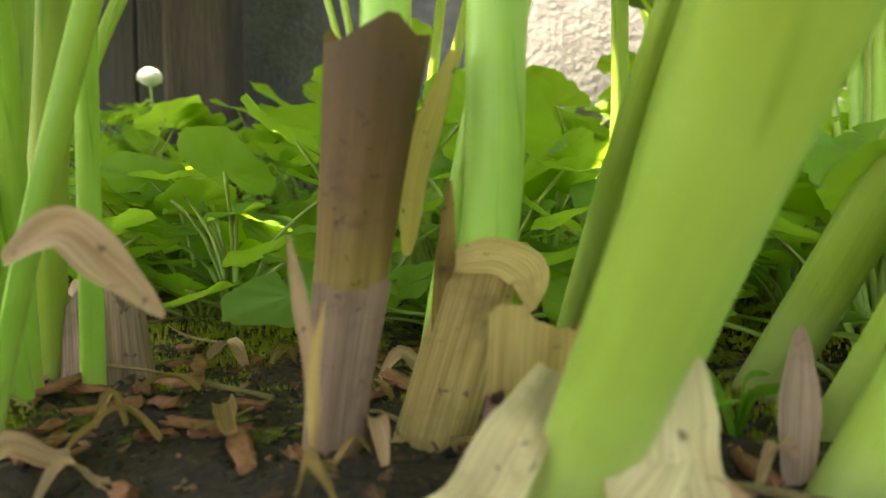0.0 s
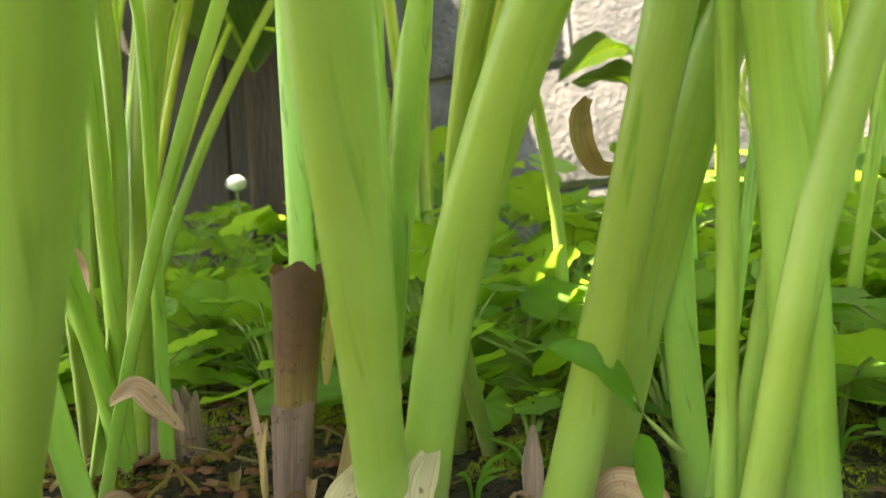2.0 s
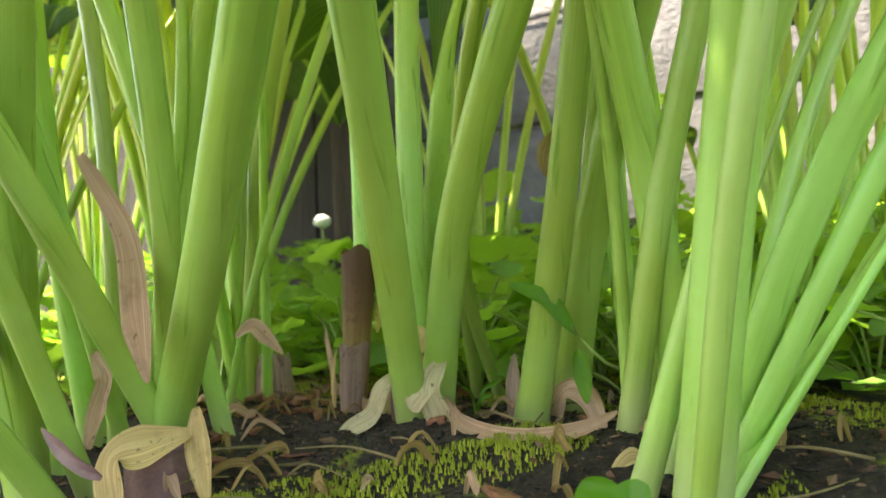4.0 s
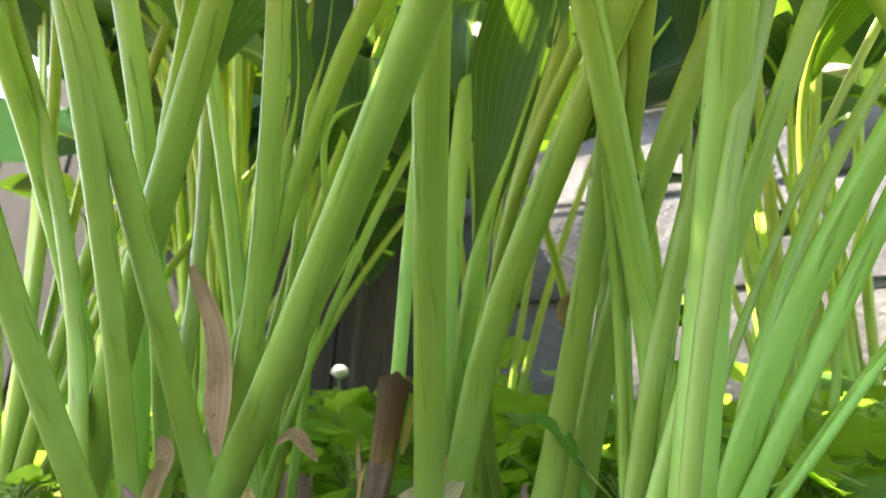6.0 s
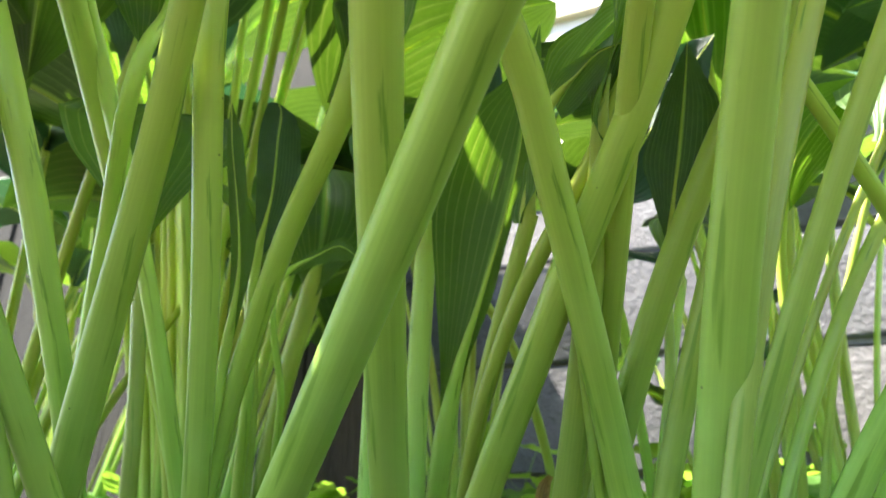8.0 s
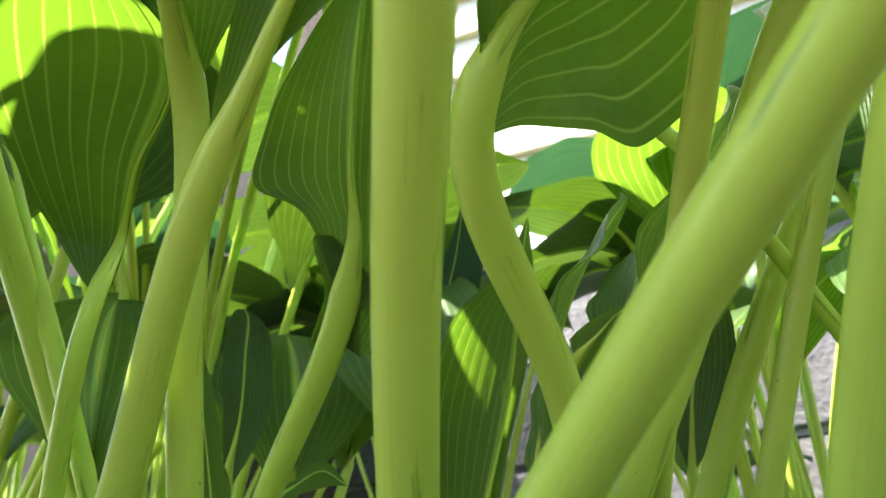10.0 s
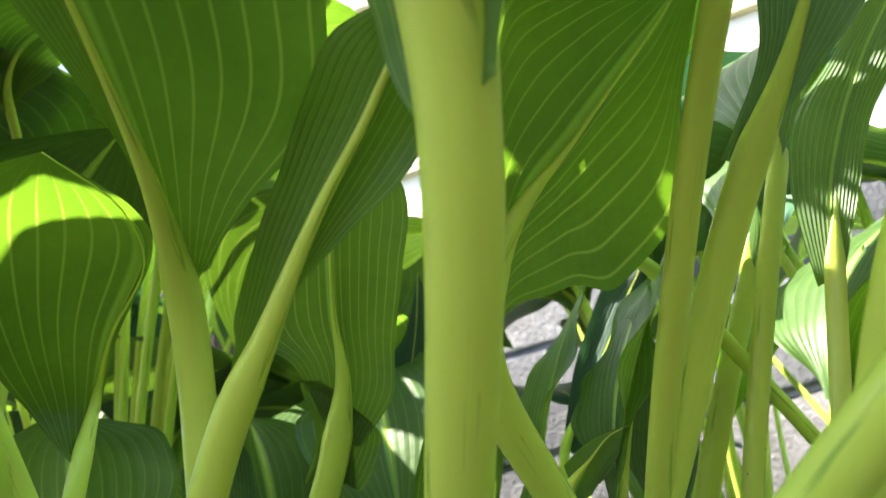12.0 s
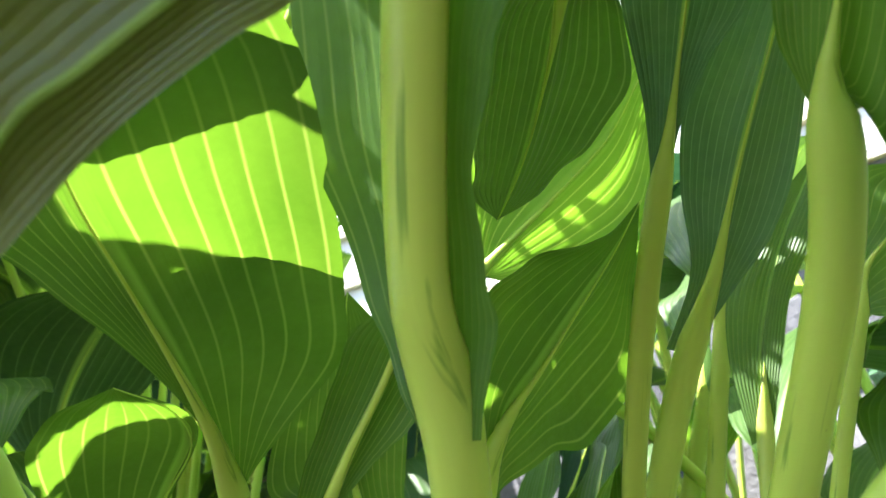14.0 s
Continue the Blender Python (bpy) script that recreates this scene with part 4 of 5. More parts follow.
crown_blade(p, G7, (-0.10, -0.02, 0.10), 0.060)
p = petiole(G7, [(-0.1102, 0.2409, 0.0000), (-0.1029, 0.2361, 0.0600), (-0.0925, 0.2324, 0.1200), (-0.0790, 0.2299, 0.1800), (-0.0623, 0.2287, 0.2400)], 0.0094, 0.0126)
crown_blade(p, G7, (-0.04, 0.05, 0.12), 0.050)
petiole(G7, [(-0.0990, 0.2220, 0.0000), (-0.0925, 0.2108, 0.0325), (-0.0871, 0.1982, 0.0650), (-0.0828, 0.1842, 0.0975), (-0.0796, 0.1686, 0.1300)], 0.0084, 0.0085)
p = petiole(G7, [(-0.1417, 0.2460, 0.0000), (-0.1604, 0.2543, 0.1007), (-0.1843, 0.2858, 0.2013), (-0.2136, 0.3405, 0.3020)], 0.0134, 0.0155)
crown_blade(p, G7, (-0.03, 0.05, 0.13), 0.060)
p = petiole(G7, [(-0.1000, 0.2250, 0.0000), (-0.0900, 0.2120, 0.0900), (-0.0700, 0.1900, 0.1700), (-0.0561, 0.1712, 0.2405)], 0.0080, 0.0060)
leaf(p, G7, [
    ((-0.0561, 0.1712, 0.2405), (-0.0579, 0.1713, 0.2376), (-0.0557, 0.1733, 0.2377)),
    ((-0.0431, 0.1636, 0.2722), (-0.0495, 0.1582, 0.2716), (-0.0353, 0.1738, 0.2675)),
    ((-0.0343, 0.1543, 0.3007), (-0.0422, 0.1476, 0.2997), (-0.0252, 0.1636, 0.2991)),
    ((-0.0298, 0.1497, 0.3149), (-0.0349, 0.1438, 0.3169), (-0.0247, 0.1556, 0.3129))],
    (-0.0300, 0.1470, 0.3189), "dark teal shaded hosta leaf", material=M_TEAL_SHADED)
p = petiole(G7, [(-0.0900, 0.2350, 0.0000), (-0.0750, 0.2200, 0.0800), (-0.0500, 0.1950, 0.1600), (-0.0304, 0.1701, 0.2274)], 0.0060, 0.0035)
leaf(p, G7, [
    ((-0.0304, 0.1701, 0.2274), (-0.0312, 0.1685, 0.2302), (-0.0296, 0.1717, 0.2246)),
    ((-0.0190, 0.1761, 0.2350), (-0.0187, 0.1754, 0.2376), (-0.0171, 0.1788, 0.2314)),
    ((-0.0075, 0.1825, 0.2412), (-0.0058, 0.1823, 0.2457), (-0.0049, 0.1871, 0.2342))],
    (0.0011, 0.1917, 0.2339), "small bright leaf with a curled tip")

G8 = plant(0.012, 0.280, "hosta clump with a folded half-open leaf")
p = petiole(G8, [(-0.0130, 0.2743, 0.0000), (-0.0040, 0.2662, 0.0366), (0.0059, 0.2576, 0.0732), (0.0166, 0.2484, 0.1099), (0.0281, 0.2387, 0.1465)], 0.0098, 0.0119)
leaf(p, G8, [
    ((0.0251, 0.2378, 0.1465), (0.0212, 0.2387, 0.1406), (0.0293, 0.2399, 0.1466)),
    ((0.0386, 0.2309, 0.1758), (0.0319, 0.2249, 0.1815), (0.0452, 0.2315, 0.1818)),
    ((0.0558, 0.2232, 0.2109), (0.0367, 0.2097, 0.2193), (0.0614, 0.2260, 0.2109)),
    ((0.0753, 0.2140, 0.2514), (0.0442, 0.1932, 0.2628), (0.0771, 0.2176, 0.2457)),
    ((0.0895, 0.2051, 0.2860), (0.0660, 0.1853, 0.3032), (0.0946, 0.2089, 0.2831)),
    ((0.0990, 0.1951, 0.3174), (0.0917, 0.1888, 0.3232), (0.1059, 0.1986, 0.3174))],
    (0.1112, 0.1867, 0.3488), "half-unfolded green hosta leaf with pale ribs")
p = petiole(G8, [(0.0321, 0.2785, 0.0000), (0.0438, 0.2253, 0.0600), (0.0674, 0.1837, 0.1200), (0.1029, 0.1539, 0.1800), (0.1504, 0.1357, 0.2400)], 0.0062, 0.0071)
crown_blade(p, G8, (0.07, 0.02, 0.12), 0.030)
p = petiole(G8, [(0.0190, 0.2782, 0.0000), (0.0440, 0.2222, 0.0753), (0.0745, 0.1827, 0.1507), (0.1104, 0.1597, 0.2260)], 0.0062, 0.0075)
crown_blade(p, G8, (0.05, 0.03, 0.12), 0.030)
p = petiole(G8, [(0.0300, 0.4200, 0.0000), (0.0350, 0.4000, 0.1000), (0.0300, 0.3400, 0.2100), (0.0104, 0.2793, 0.2896)], 0.0080, 0.0060)
leaf(p, G8, [
    ((0.0104, 0.2793, 0.2896), (0.0053, 0.2769, 0.2897), (0.0164, 0.2801, 0.2928)),
    ((0.0205, 0.2682, 0.3161), (0.0121, 0.2643, 0.3164), (0.0357, 0.2714, 0.3223)),
    ((0.0355, 0.2558, 0.3486), (0.0223, 0.2477, 0.3523), (0.0547, 0.2629, 0.3512)),
    ((0.0486, 0.2467, 0.3740), (0.0412, 0.2451, 0.3711), (0.0618, 0.2529, 0.3736))],
    (0.0606, 0.2354, 0.4023), "blue-green hosta leaf with a sky sheen", material=M_BLUE)
p = petiole(G8, [(0.1000, 0.4000, 0.0000), (0.1050, 0.3800, 0.1000), (0.1100, 0.3200, 0.2100), (0.1150, 0.2789, 0.2848)], 0.0080, 0.0060)
leaf(p, G8, [
    ((0.1150, 0.2789, 0.2848), (0.1145, 0.2782, 0.2885), (0.1161, 0.2803, 0.2774)),
    ((0.1333, 0.2770, 0.3047), (0.1324, 0.2736, 0.3233), (0.1428, 0.2822, 0.2806)),
    ((0.1528, 0.2746, 0.3282), (0.1476, 0.2711, 0.3447), (0.1630, 0.2812, 0.2961)),
    ((0.1725, 0.2721, 0.3518), (0.1675, 0.2686, 0.3686), (0.1777, 0.2768, 0.3279))],
    (0.1912, 0.2701, 0.3722), "blue-green hosta leaf near the wall", material=M_BLUE)
p = petiole(G8, [(0.1650, 0.4000, 0.0000), (0.1800, 0.3850, 0.0900), (0.1970, 0.3600, 0.1900), (0.2087, 0.3331, 0.2766)], 0.0070, 0.0060)
leaf(p, G8, [
    ((0.2087, 0.3331, 0.2766), (0.2077, 0.3315, 0.2799), (0.2108, 0.3332, 0.2762)),
    ((0.2177, 0.3208, 0.2994), (0.2146, 0.3127, 0.3154), (0.2282, 0.3244, 0.2909)),
    ((0.2330, 0.3107, 0.3168), (0.2191, 0.3005, 0.3386), (0.2550, 0.3120, 0.3113)),
    ((0.2527, 0.3028, 0.3293), (0.2373, 0.2987, 0.3395), (0.2641, 0.3051, 0.3233))],
    (0.2704, 0.2982, 0.3358), "yellow-green sunlit hosta leaf", material=M_SUNLIT)

G9 = plant(-0.006, 0.219, "withered cut hosta stalk wrapped in a brown sheath")
stalk(G9, (-0.0075, 0.2174), (-0.0016, 0.2090), (0.0020, 0.2060, 0.210), 0.0085, 0.0085, start=0.30)
p = petiole(G9, [(-0.0005, 0.2330, 0.0000), (0.0112, 0.2308, 0.0380), (0.0140, 0.2282, 0.0833), (0.0187, 0.2236, 0.1667), (0.0260, 0.2180, 0.2500)], 0.0125, 0.0125)
crown_blade(p, G9, (-0.02, 0.05, 0.12), 0.050)

G10 = plant(0.360, 0.000, "hosta clump with overhanging broad leaves")
p = petiole(G10, [(0.4000, -0.0200, 0.0000), (0.4000, -0.0200, 0.2000), (0.3600, -0.0400, 0.3600), (0.2335, -0.0691, 0.4059)], 0.0090, 0.0060)
leaf(p, G10, [
    ((0.2335, -0.0691, 0.4059), (0.2308, -0.0712, 0.4056), (0.2362, -0.0669, 0.4062)),
    ((0.2263, -0.0567, 0.4015), (0.2120, -0.0706, 0.4004), (0.2432, -0.0454, 0.4037)),
    ((0.2163, -0.0397, 0.3953), (0.1994, -0.0507, 0.3930), (0.2412, -0.0191, 0.3979)),
    ((0.2037, -0.0205, 0.3881), (0.1870, -0.0293, 0.3854), (0.2232, -0.0035, 0.3899)),
    ((0.1925, -0.0075, 0.3825), (0.1812, -0.0170, 0.3813), (0.2047, 0.0026, 0.3837))],
    (0.1839, 0.0001, 0.3786), "grey-green leaf underside with small holes", material=M_HOLED)
p = petiole(G10, [(0.3000, 0.3000, 0.0000), (0.2700, 0.2500, 0.1500), (0.2000, 0.1400, 0.3100), (0.1554, 0.0789, 0.3932)], 0.0080, 0.0060)
leaf(p, G10, [
    ((0.1554, 0.0789, 0.3932), (0.1552, 0.0776, 0.3958), (0.1566, 0.0792, 0.3928)),
    ((0.1747, 0.0756, 0.4015), (0.1657, 0.0613, 0.4299), (0.1771, 0.0847, 0.3831)),
    ((0.2044, 0.0711, 0.4130), (0.1994, 0.0448, 0.4664), (0.2079, 0.0875, 0.3797)),
    ((0.2340, 0.0657, 0.4262), (0.2307, 0.0439, 0.4707), (0.2336, 0.0846, 0.3877)),
    ((0.2579, 0.0572, 0.4454), (0.2539, 0.0448, 0.4706), (0.2572, 0.0663, 0.4267))],
    (0.2772, 0.0504, 0.4609), "yellow-green leaf lit through by the sun", material=M_SUNLIT)

G11 = plant(-0.160, 0.000, "hosta clump with one broad olive leaf")
p = petiole(G11, [(-0.1600, 0.0000, 0.0000), (-0.1100, -0.0500, 0.1300), (0.0000, -0.1200, 0.2500), (0.1275, -0.1501, 0.3231)], 0.0100, 0.0070)
leaf(p, G11, [
    ((0.1275, -0.1501, 0.3231), (0.1279, -0.1505, 0.3237), (0.1275, -0.1494, 0.3225)),
    ((0.1484, -0.1547, 0.3434), (0.1435, -0.1654, 0.3483), (0.1406, -0.1483, 0.3319)),
    ((0.1603, -0.1523, 0.3507), (0.1549, -0.1674, 0.3590), (0.1586, -0.1463, 0.3443)),
    ((0.1726, -0.1494, 0.3579), (0.1669, -0.1654, 0.3668), (0.1757, -0.1420, 0.3542)),
    ((0.1853, -0.1460, 0.3651), (0.1773, -0.1630, 0.3729), (0.1879, -0.1381, 0.3606))],
    (0.2028, -0.1414, 0.3749), "dark olive leaf underside in shade", material=M_OLIVE_SHADED, rib=False)

# smaller unseen leaves, added over the broad one to shade its ends
G12 = plant(-0.020, -0.450, "hosta clump added to hang small shading leaves over a broad one")
for k, (base, tip, half) in enumerate((((0.083, -0.139, 0.427), (0.151, -0.0995, 0.435), 0.0150), ((0.096, -0.162, 0.436), (0.164, -0.124, 0.443), 0.0180), ((0.056, -0.094, 0.400), (0.131, -0.030, 0.400), 0.0120), ((0.066, -0.074, 0.394), (0.146, -0.012, 0.396), 0.0130))):
    p = petiole(G12, [(-0.030 + 0.012 * k, -0.445, 0.0), (-0.050 + 0.012 * k, -0.400, 0.300), (-0.030, -0.280, 0.500), base], 0.0080, 0.0035)
    blade(p, G12, base, tip, (0, 0, 1), half, sag=0.02, fold=3, nu=24, nv=24)


# tall clumps added beside the way: unseen leaves overhead block the sun except for single patches
OPENINGS = (
    ((0.008, -0.160), (0.026, -0.170), (0.041, -0.160), (0.064, -0.152), (0.066, -0.142), (0.058, -0.116), (0.040, -0.116), (0.020, -0.120), (0.024, -0.134), (0.010, -0.145)),
    ((0.091, -0.138), (0.096, -0.145), (0.096, -0.160), (0.081, -0.156), (0.071, -0.138), (0.072, -0.128)),
    ((-0.108, -0.088), (-0.079, -0.080), (-0.060, -0.070), (-0.070, -0.064), (-0.097, -0.074)),
    ((0.083, 0.015), (0.184, 0.013), (0.184, 0.025), (0.100, 0.026)),
    ((0.042, -0.108), (0.041, -0.102), (0.028, -0.103), (0.024, -0.108)))


def in_opening(p):
    """Whether the sun's ray through this point comes down by one of the openings in the leaves."""
    p = p + SUN * ((0.56 - p.z) / SUN.z)
    for poly in OPENINGS:
        odd = False
        for (x0, y0), (x1, y1) in zip(poly, poly[1:] + poly[:1]):
            if (y0 > p.y) != (y1 > p.y) and p.x < x0 + (x1 - x0) * (p.y - y0) / (y1 - y0):
                odd = not odd
        if odd:
            return True
    return False


def gap_free(c, way, ln, half, line):
    side = Vector((-way.y, way.x, 0))
    for i in range(15):
        u = -1 + i / 7
        for v in (-1, -0.7, -0.35, 0, 0.35, 0.7, 1):
            if in_opening(c + way * (u * ln / 2) + side * (v * 1.08 * half * (1 - u ** 4) ** 0.5)):
                return False
    return not any(in_opening(line(k / 40)) for k in range(41))


def shade_canopy():
    r = random.Random(77)
    homes = [(-0.42, -0.22), (0.40, -0.34), (-0.02, -0.48), (-0.36, 0.42)]
    clumps = [plant(x, y, "tall hosta clump added to shade the scene with leaves overhead") for x, y in homes]
    grown = []

    def grow(c, ln, half, room):
        near = min(range(4), key=lambda i: (homes[i][0] - c.x) ** 2 + (homes[i][1] - c.y) ** 2)
        home = Vector((*homes[near], 0))
        way = Vector((c.x - home.x, c.y - home.y, 0))
        way = (Matrix.Rotation(r.uniform(-0.7, 0.7), 3, "Z") @ way).normalized()
        base = c - way * ln * 0.5
        foot = home + Vector((way.x, way.y, 0)) * 0.02
        pts = [foot, foot.lerp(base, 0.22) + Vector((0, 0, 0.10)), foot.lerp(base, 0.6) + Vector((0, 0, 0.12)), base]
        if any((c.xy - t[0].xy).length < room for t in grown) or not gap_free(c, way, ln, half, even_curve(pts)):
            return
        grown.append((c, way, ln, half))
        ob = petiole(clumps[near], pts, 0.010, 0.006)
        blade(ob, clumps[near], base, c + way * ln * 0.5 + Vector((0, 0, -0.01)), (0, 0, 1), half, sag=0.06, fold=5, nu=18, nv=18)

    def shaded(p):
        for c, way, ln, half in grown:
            q = p + SUN * ((c.z - p.z) / SUN.z) - c
            if (q.dot(way) * 2 / ln) ** 2 + (way.x * q.y - way.y * q.x) ** 2 / half ** 2 < 0.75:
                return True
        return False

    for k in range(1500):
        x, y = (r.uniform(-0.48, 0.38), r.uniform(-0.46, 0.10)) if k < 1300 else (r.uniform(-0.45, 0.05), r.uniform(0.06, 0.18))
        big = r.random() < 0.5
        ln, half = (r.uniform(0.15, 0.19), r.uniform(0.045, 0.06)) if big else (r.uniform(0.09, 0.12), r.uniform(0.025, 0.034))
        grow(Vector((x, y, r.uniform(0.53, 0.60))), ln, half, 0.055 if big else 0.036)
    # small leaves close the roof up to the openings
    for k in range(3600):
        p = Vector((r.uniform(-0.14, 0.20), r.uniform(-0.25, 0.07), r.uniform(0.54, 0.58)))
        if not in_opening(p) and not shaded(p):
            ln = r.uniform(0.035, 0.085) if k < 1800 else r.uniform(0.022, 0.045)
            grow(p, ln, ln * r.uniform(0.3, 0.38), 0.0)


shade_canopy()


# ---- background hostas with blue-green leaves, left of the post, and unseen light blockers at right ----
def back_hosta(x, y, n, height, seed, lean=1.0, size=1.0, material=None):
    g = plant(x, y, "hosta clump with dark blue-green leaves near the fence, or unseen at right to block light", "hostas near the fence")
    r = random.Random(seed)
    for k in range(n):
        a = 2 * math.pi * k / n + r.uniform(-0.4, 0.4)
        rad = r.uniform(0.05, 0.15) * lean
        h = height * r.uniform(0.7, 1.1)
        top = (x + math.cos(a) * rad, y + math.sin(a) * rad, h)
        ob, e, d = stalk(g, (x + math.cos(a) * 0.012, y + math.sin(a) * 0.012), (x + math.cos(a) * rad * 0.42, y + math.sin(a) * rad * 0.42), top, 0.011, 0.008)
        out = Vector((math.cos(a), math.sin(a), r.uniform(-0.1, 0.7))).normalized()
        blade(ob, g, e, e + out * r.uniform(0.13, 0.2) * size, (-math.cos(a) * 0.3, -math.sin(a) * 0.3, 1), r.uniform(0.055, 0.085) * size, sag=r.uniform(0.05, 0.2), fold=r.uniform(5, 25), nu=22, nv=22, material=material or r.choice((M_BLUE, M_TEAL_SHADED, M_TEAL_SHADED, M_BLADE)))


back_hosta(-0.36, 0.44, 7, 0.52, 11, 1.2, 1.2)
back_hosta(-0.58, 0.66, 12, 0.62, 12, 1.5, 1.4)
back_hosta(-0.80, 0.78, 9, 0.55, 13, 1.3, 1.2)
back_hosta(-0.32, 0.20, 6, 0.42, 14, 1.2, 1.1)
back_hosta(-0.76, 0.58, 10, 0.72, 28, 1.5, 1.6)
back_hosta(-1.10, 0.80, 9, 0.7, 15, 1.4, 1.3)
back_hosta(0.10, 0.78, 5, 0.30, 16, 0.5, 0.6)
back_hosta(0.62, 0.45, 7, 0.30, 17, 1.0, 0.9)
back_hosta(-0.27, 0.36, 6, 0.50, 18, 1.3, 1.4)
back_hosta(-0.12, 0.56, 9, 0.50, 19, 1.1, 1.1)
back_hosta(-0.46, 0.28, 9, 0.56, 20, 1.5, 1.3)
back_hosta(0.36, 0.50, 9, 0.42, 21, 0.9, 0.9, M_BLUEISH)
back_hosta(0.50, 0.34, 8, 0.36, 22, 0.9, 0.9, M_BLUEISH)
back_hosta(0.22, 0.66, 8, 0.46, 23, 0.8, 0.9)
# these two stand unseen at the right, added to cut the side light
back_hosta(0.72, 0.02, 12, 0.46, 25, 0.9, 1.0, M_BLADE)
back_hosta(0.64, -0.24, 12, 0.50, 26, 0.9, 1.0, M_BLADE)
back_hosta(0.17, 0.50, 9, 0.46, 24, 0.8, 0.9)


# ---- dry sheaths, crowns and litter at the foot of the stalks ----
def ribbon_mesh(pts, width, facing, cup=0.35, ends=(0.3, 0.2), seed=0, twist=0.0, steps=26):
    """A dry curled strip of leaf along the points. facing: the way its face looks."""
    pts = [Vector(p) for p in pts]
    r = random.Random(seed)
    bm = bmesh.new()
    uvl = bm.loops.layers.uv.new("UVMap")
    nv, grid, ph = 8, [], r.uniform(0, 6)
    side = None
    for i in range(steps + 1):
        u = i / steps
        c = through_points(pts, u)
        d = (through_points(pts, min(1, u + 0.02)) - through_points(pts, max(0, u - 0.02))).normalized()
        s = d.cross(Vector(facing)).normalized()
        if side and s.dot(side) < 0:
            s = -s
        side = s
        q = Matrix.Rotation(radians(twist) * u, 3, d)
        s = q @ s
        n = s.cross(d).normalized()
        w = width / 2 * max(0.03, math.sin(math.pi * u)) ** 0.7 if ends is None else width / 2 * (ends[0] + (1 - ends[0]) * min(1, u / 0.25)) * (1 if u < 0.6 else 1 - (1 - ends[1]) * ((u - 0.6) / 0.4) ** 1.5)
        w *= 1 + (0.10 if ends else 0.03) * math.sin(9 * u + ph)
        row = []
        for j in range(nv + 1):
            v = -1 + 2 * j / nv
            row.append(bm.verts.new(c + s * w * v + n * (cup * w * (v * v) + 0.06 * w * math.sin(5 * v + 14 * u + ph))))
        grid.append(row)
    for i in range(steps):
        for j in range(nv):
            f = bm.faces.new((grid[i][j], grid[i][j + 1], grid[i + 1][j + 1], grid[i + 1][j]))
            for lp, (jj, ii) in zip(f.loops, ((j, i), (j + 1, i), (j + 1, i + 1), (j, i + 1))):
                lp[uvl].uv = (jj / nv * 0.4 + seed * 0.13, ii / steps)
    return bm


def strip(thing, pts, width, facing, material, label="", **kw):
    SEED[0] += 1
    return place(part("dry_sheath", ribbon_mesh(pts, width, facing, seed=SEED[0], **kw), material, thing, label), thing)


def wrap_mesh(base, top, r0, r1, a0=0, a1=360, ragged=0.1, flat=0.8, seed=0, nz=16, na=28, bulge=0.0):
    """A sheath round a stalk, from angle a0 to a1, with a torn upper edge."""
    base, top = Vector(base), Vector(top)
    r = random.Random(seed)
    bm = bmesh.new()
    uvl = bm.loops.layers.uv.new("UVMap")
    ph = [r.uniform(0, 6) for _ in range(4)]
    grid = []
    for i in range(nz + 1):
        row = []
        for j in range(na + 1):
            a = radians(a0 + (a1 - a0) * j / na)
            tear = 1 + ragged * (0.5 * math.sin(3 * a + ph[0]) + 0.22 * math.sin(7 * a + ph[1]) * math.sin(2 * a) + 0.10 * math.sin(19 * a + ph[2]))
            u = i / nz * tear
            rr = (r0 + (r1 - r0) * u) * (1 + 0.03 * math.sin(8 * a + ph[3]) + bulge * math.sin(math.pi * min(1, u)))
            row.append(bm.verts.new(base + (top - base) * u + Vector((math.cos(a) * rr, math.sin(a) * rr * flat, 0))))
        grid.append(row)
    for i in range(nz):
        for j in range(na):
            f = bm.faces.new((grid[i][j], grid[i][j + 1], grid[i + 1][j + 1], grid[i + 1][j]))
            for lp, (jj, ii) in zip(f.loops, ((j, i), (j + 1, i), (j + 1, i + 1), (j, i + 1))):
                lp[uvl].uv = (jj / na + seed * 0.17, ii / nz)
    return bm


def wrap(thing, base, top, r0, r1, material, name="sheath", label="", **kw):
    SEED[0] += 1
    return place(part(name, wrap_mesh(base, top, r0, r1, seed=SEED[0], **kw), material, thing, label), thing)


# withered stump and its neighbours
wrap(G9, (-0.0180, 0.2190, -0.0010), (-0.0036, 0.2094, 0.0775), 0.0062, 0.0094, M_CUT, label="withered brown sheath, torn at the top", ragged=0.05, bulge=-0.08)
wrap(G9, (-0.0178, 0.2180, 0.0000), (-0.0108, 0.2131, 0.0340), 0.0068, 0.0086, M_MAUVE, a0=235, a1=350, ragged=0.05, label="pinkish dry lower sheath")
strip(G9, [(-0.0014, 0.2181, 0.0388), (0.0007, 0.2206, 0.0572), (0.0074, 0.2219, 0.0774)], 0.005, (0, -1, 0), M_STALE, ends=(0.30, 0.42))
wrap(G9, (-0.0020, 0.2330, -0.0046), (0.0118, 0.2306, 0.0395), 0.0088, 0.0080, M_DRY, label="tan papery sheath", ragged=0.05)
strip(G9, [(0.0070, 0.2225, 0.0372), (0.0150, 0.2215, 0.0382), (0.0210, 0.2210, 0.0350), (0.0218, 0.2200, 0.0285)], 0.008, (0.2, -1, 0.5), M_DRY, "folded-over rim of the tan sheath", ends=(0.5, 0.1))
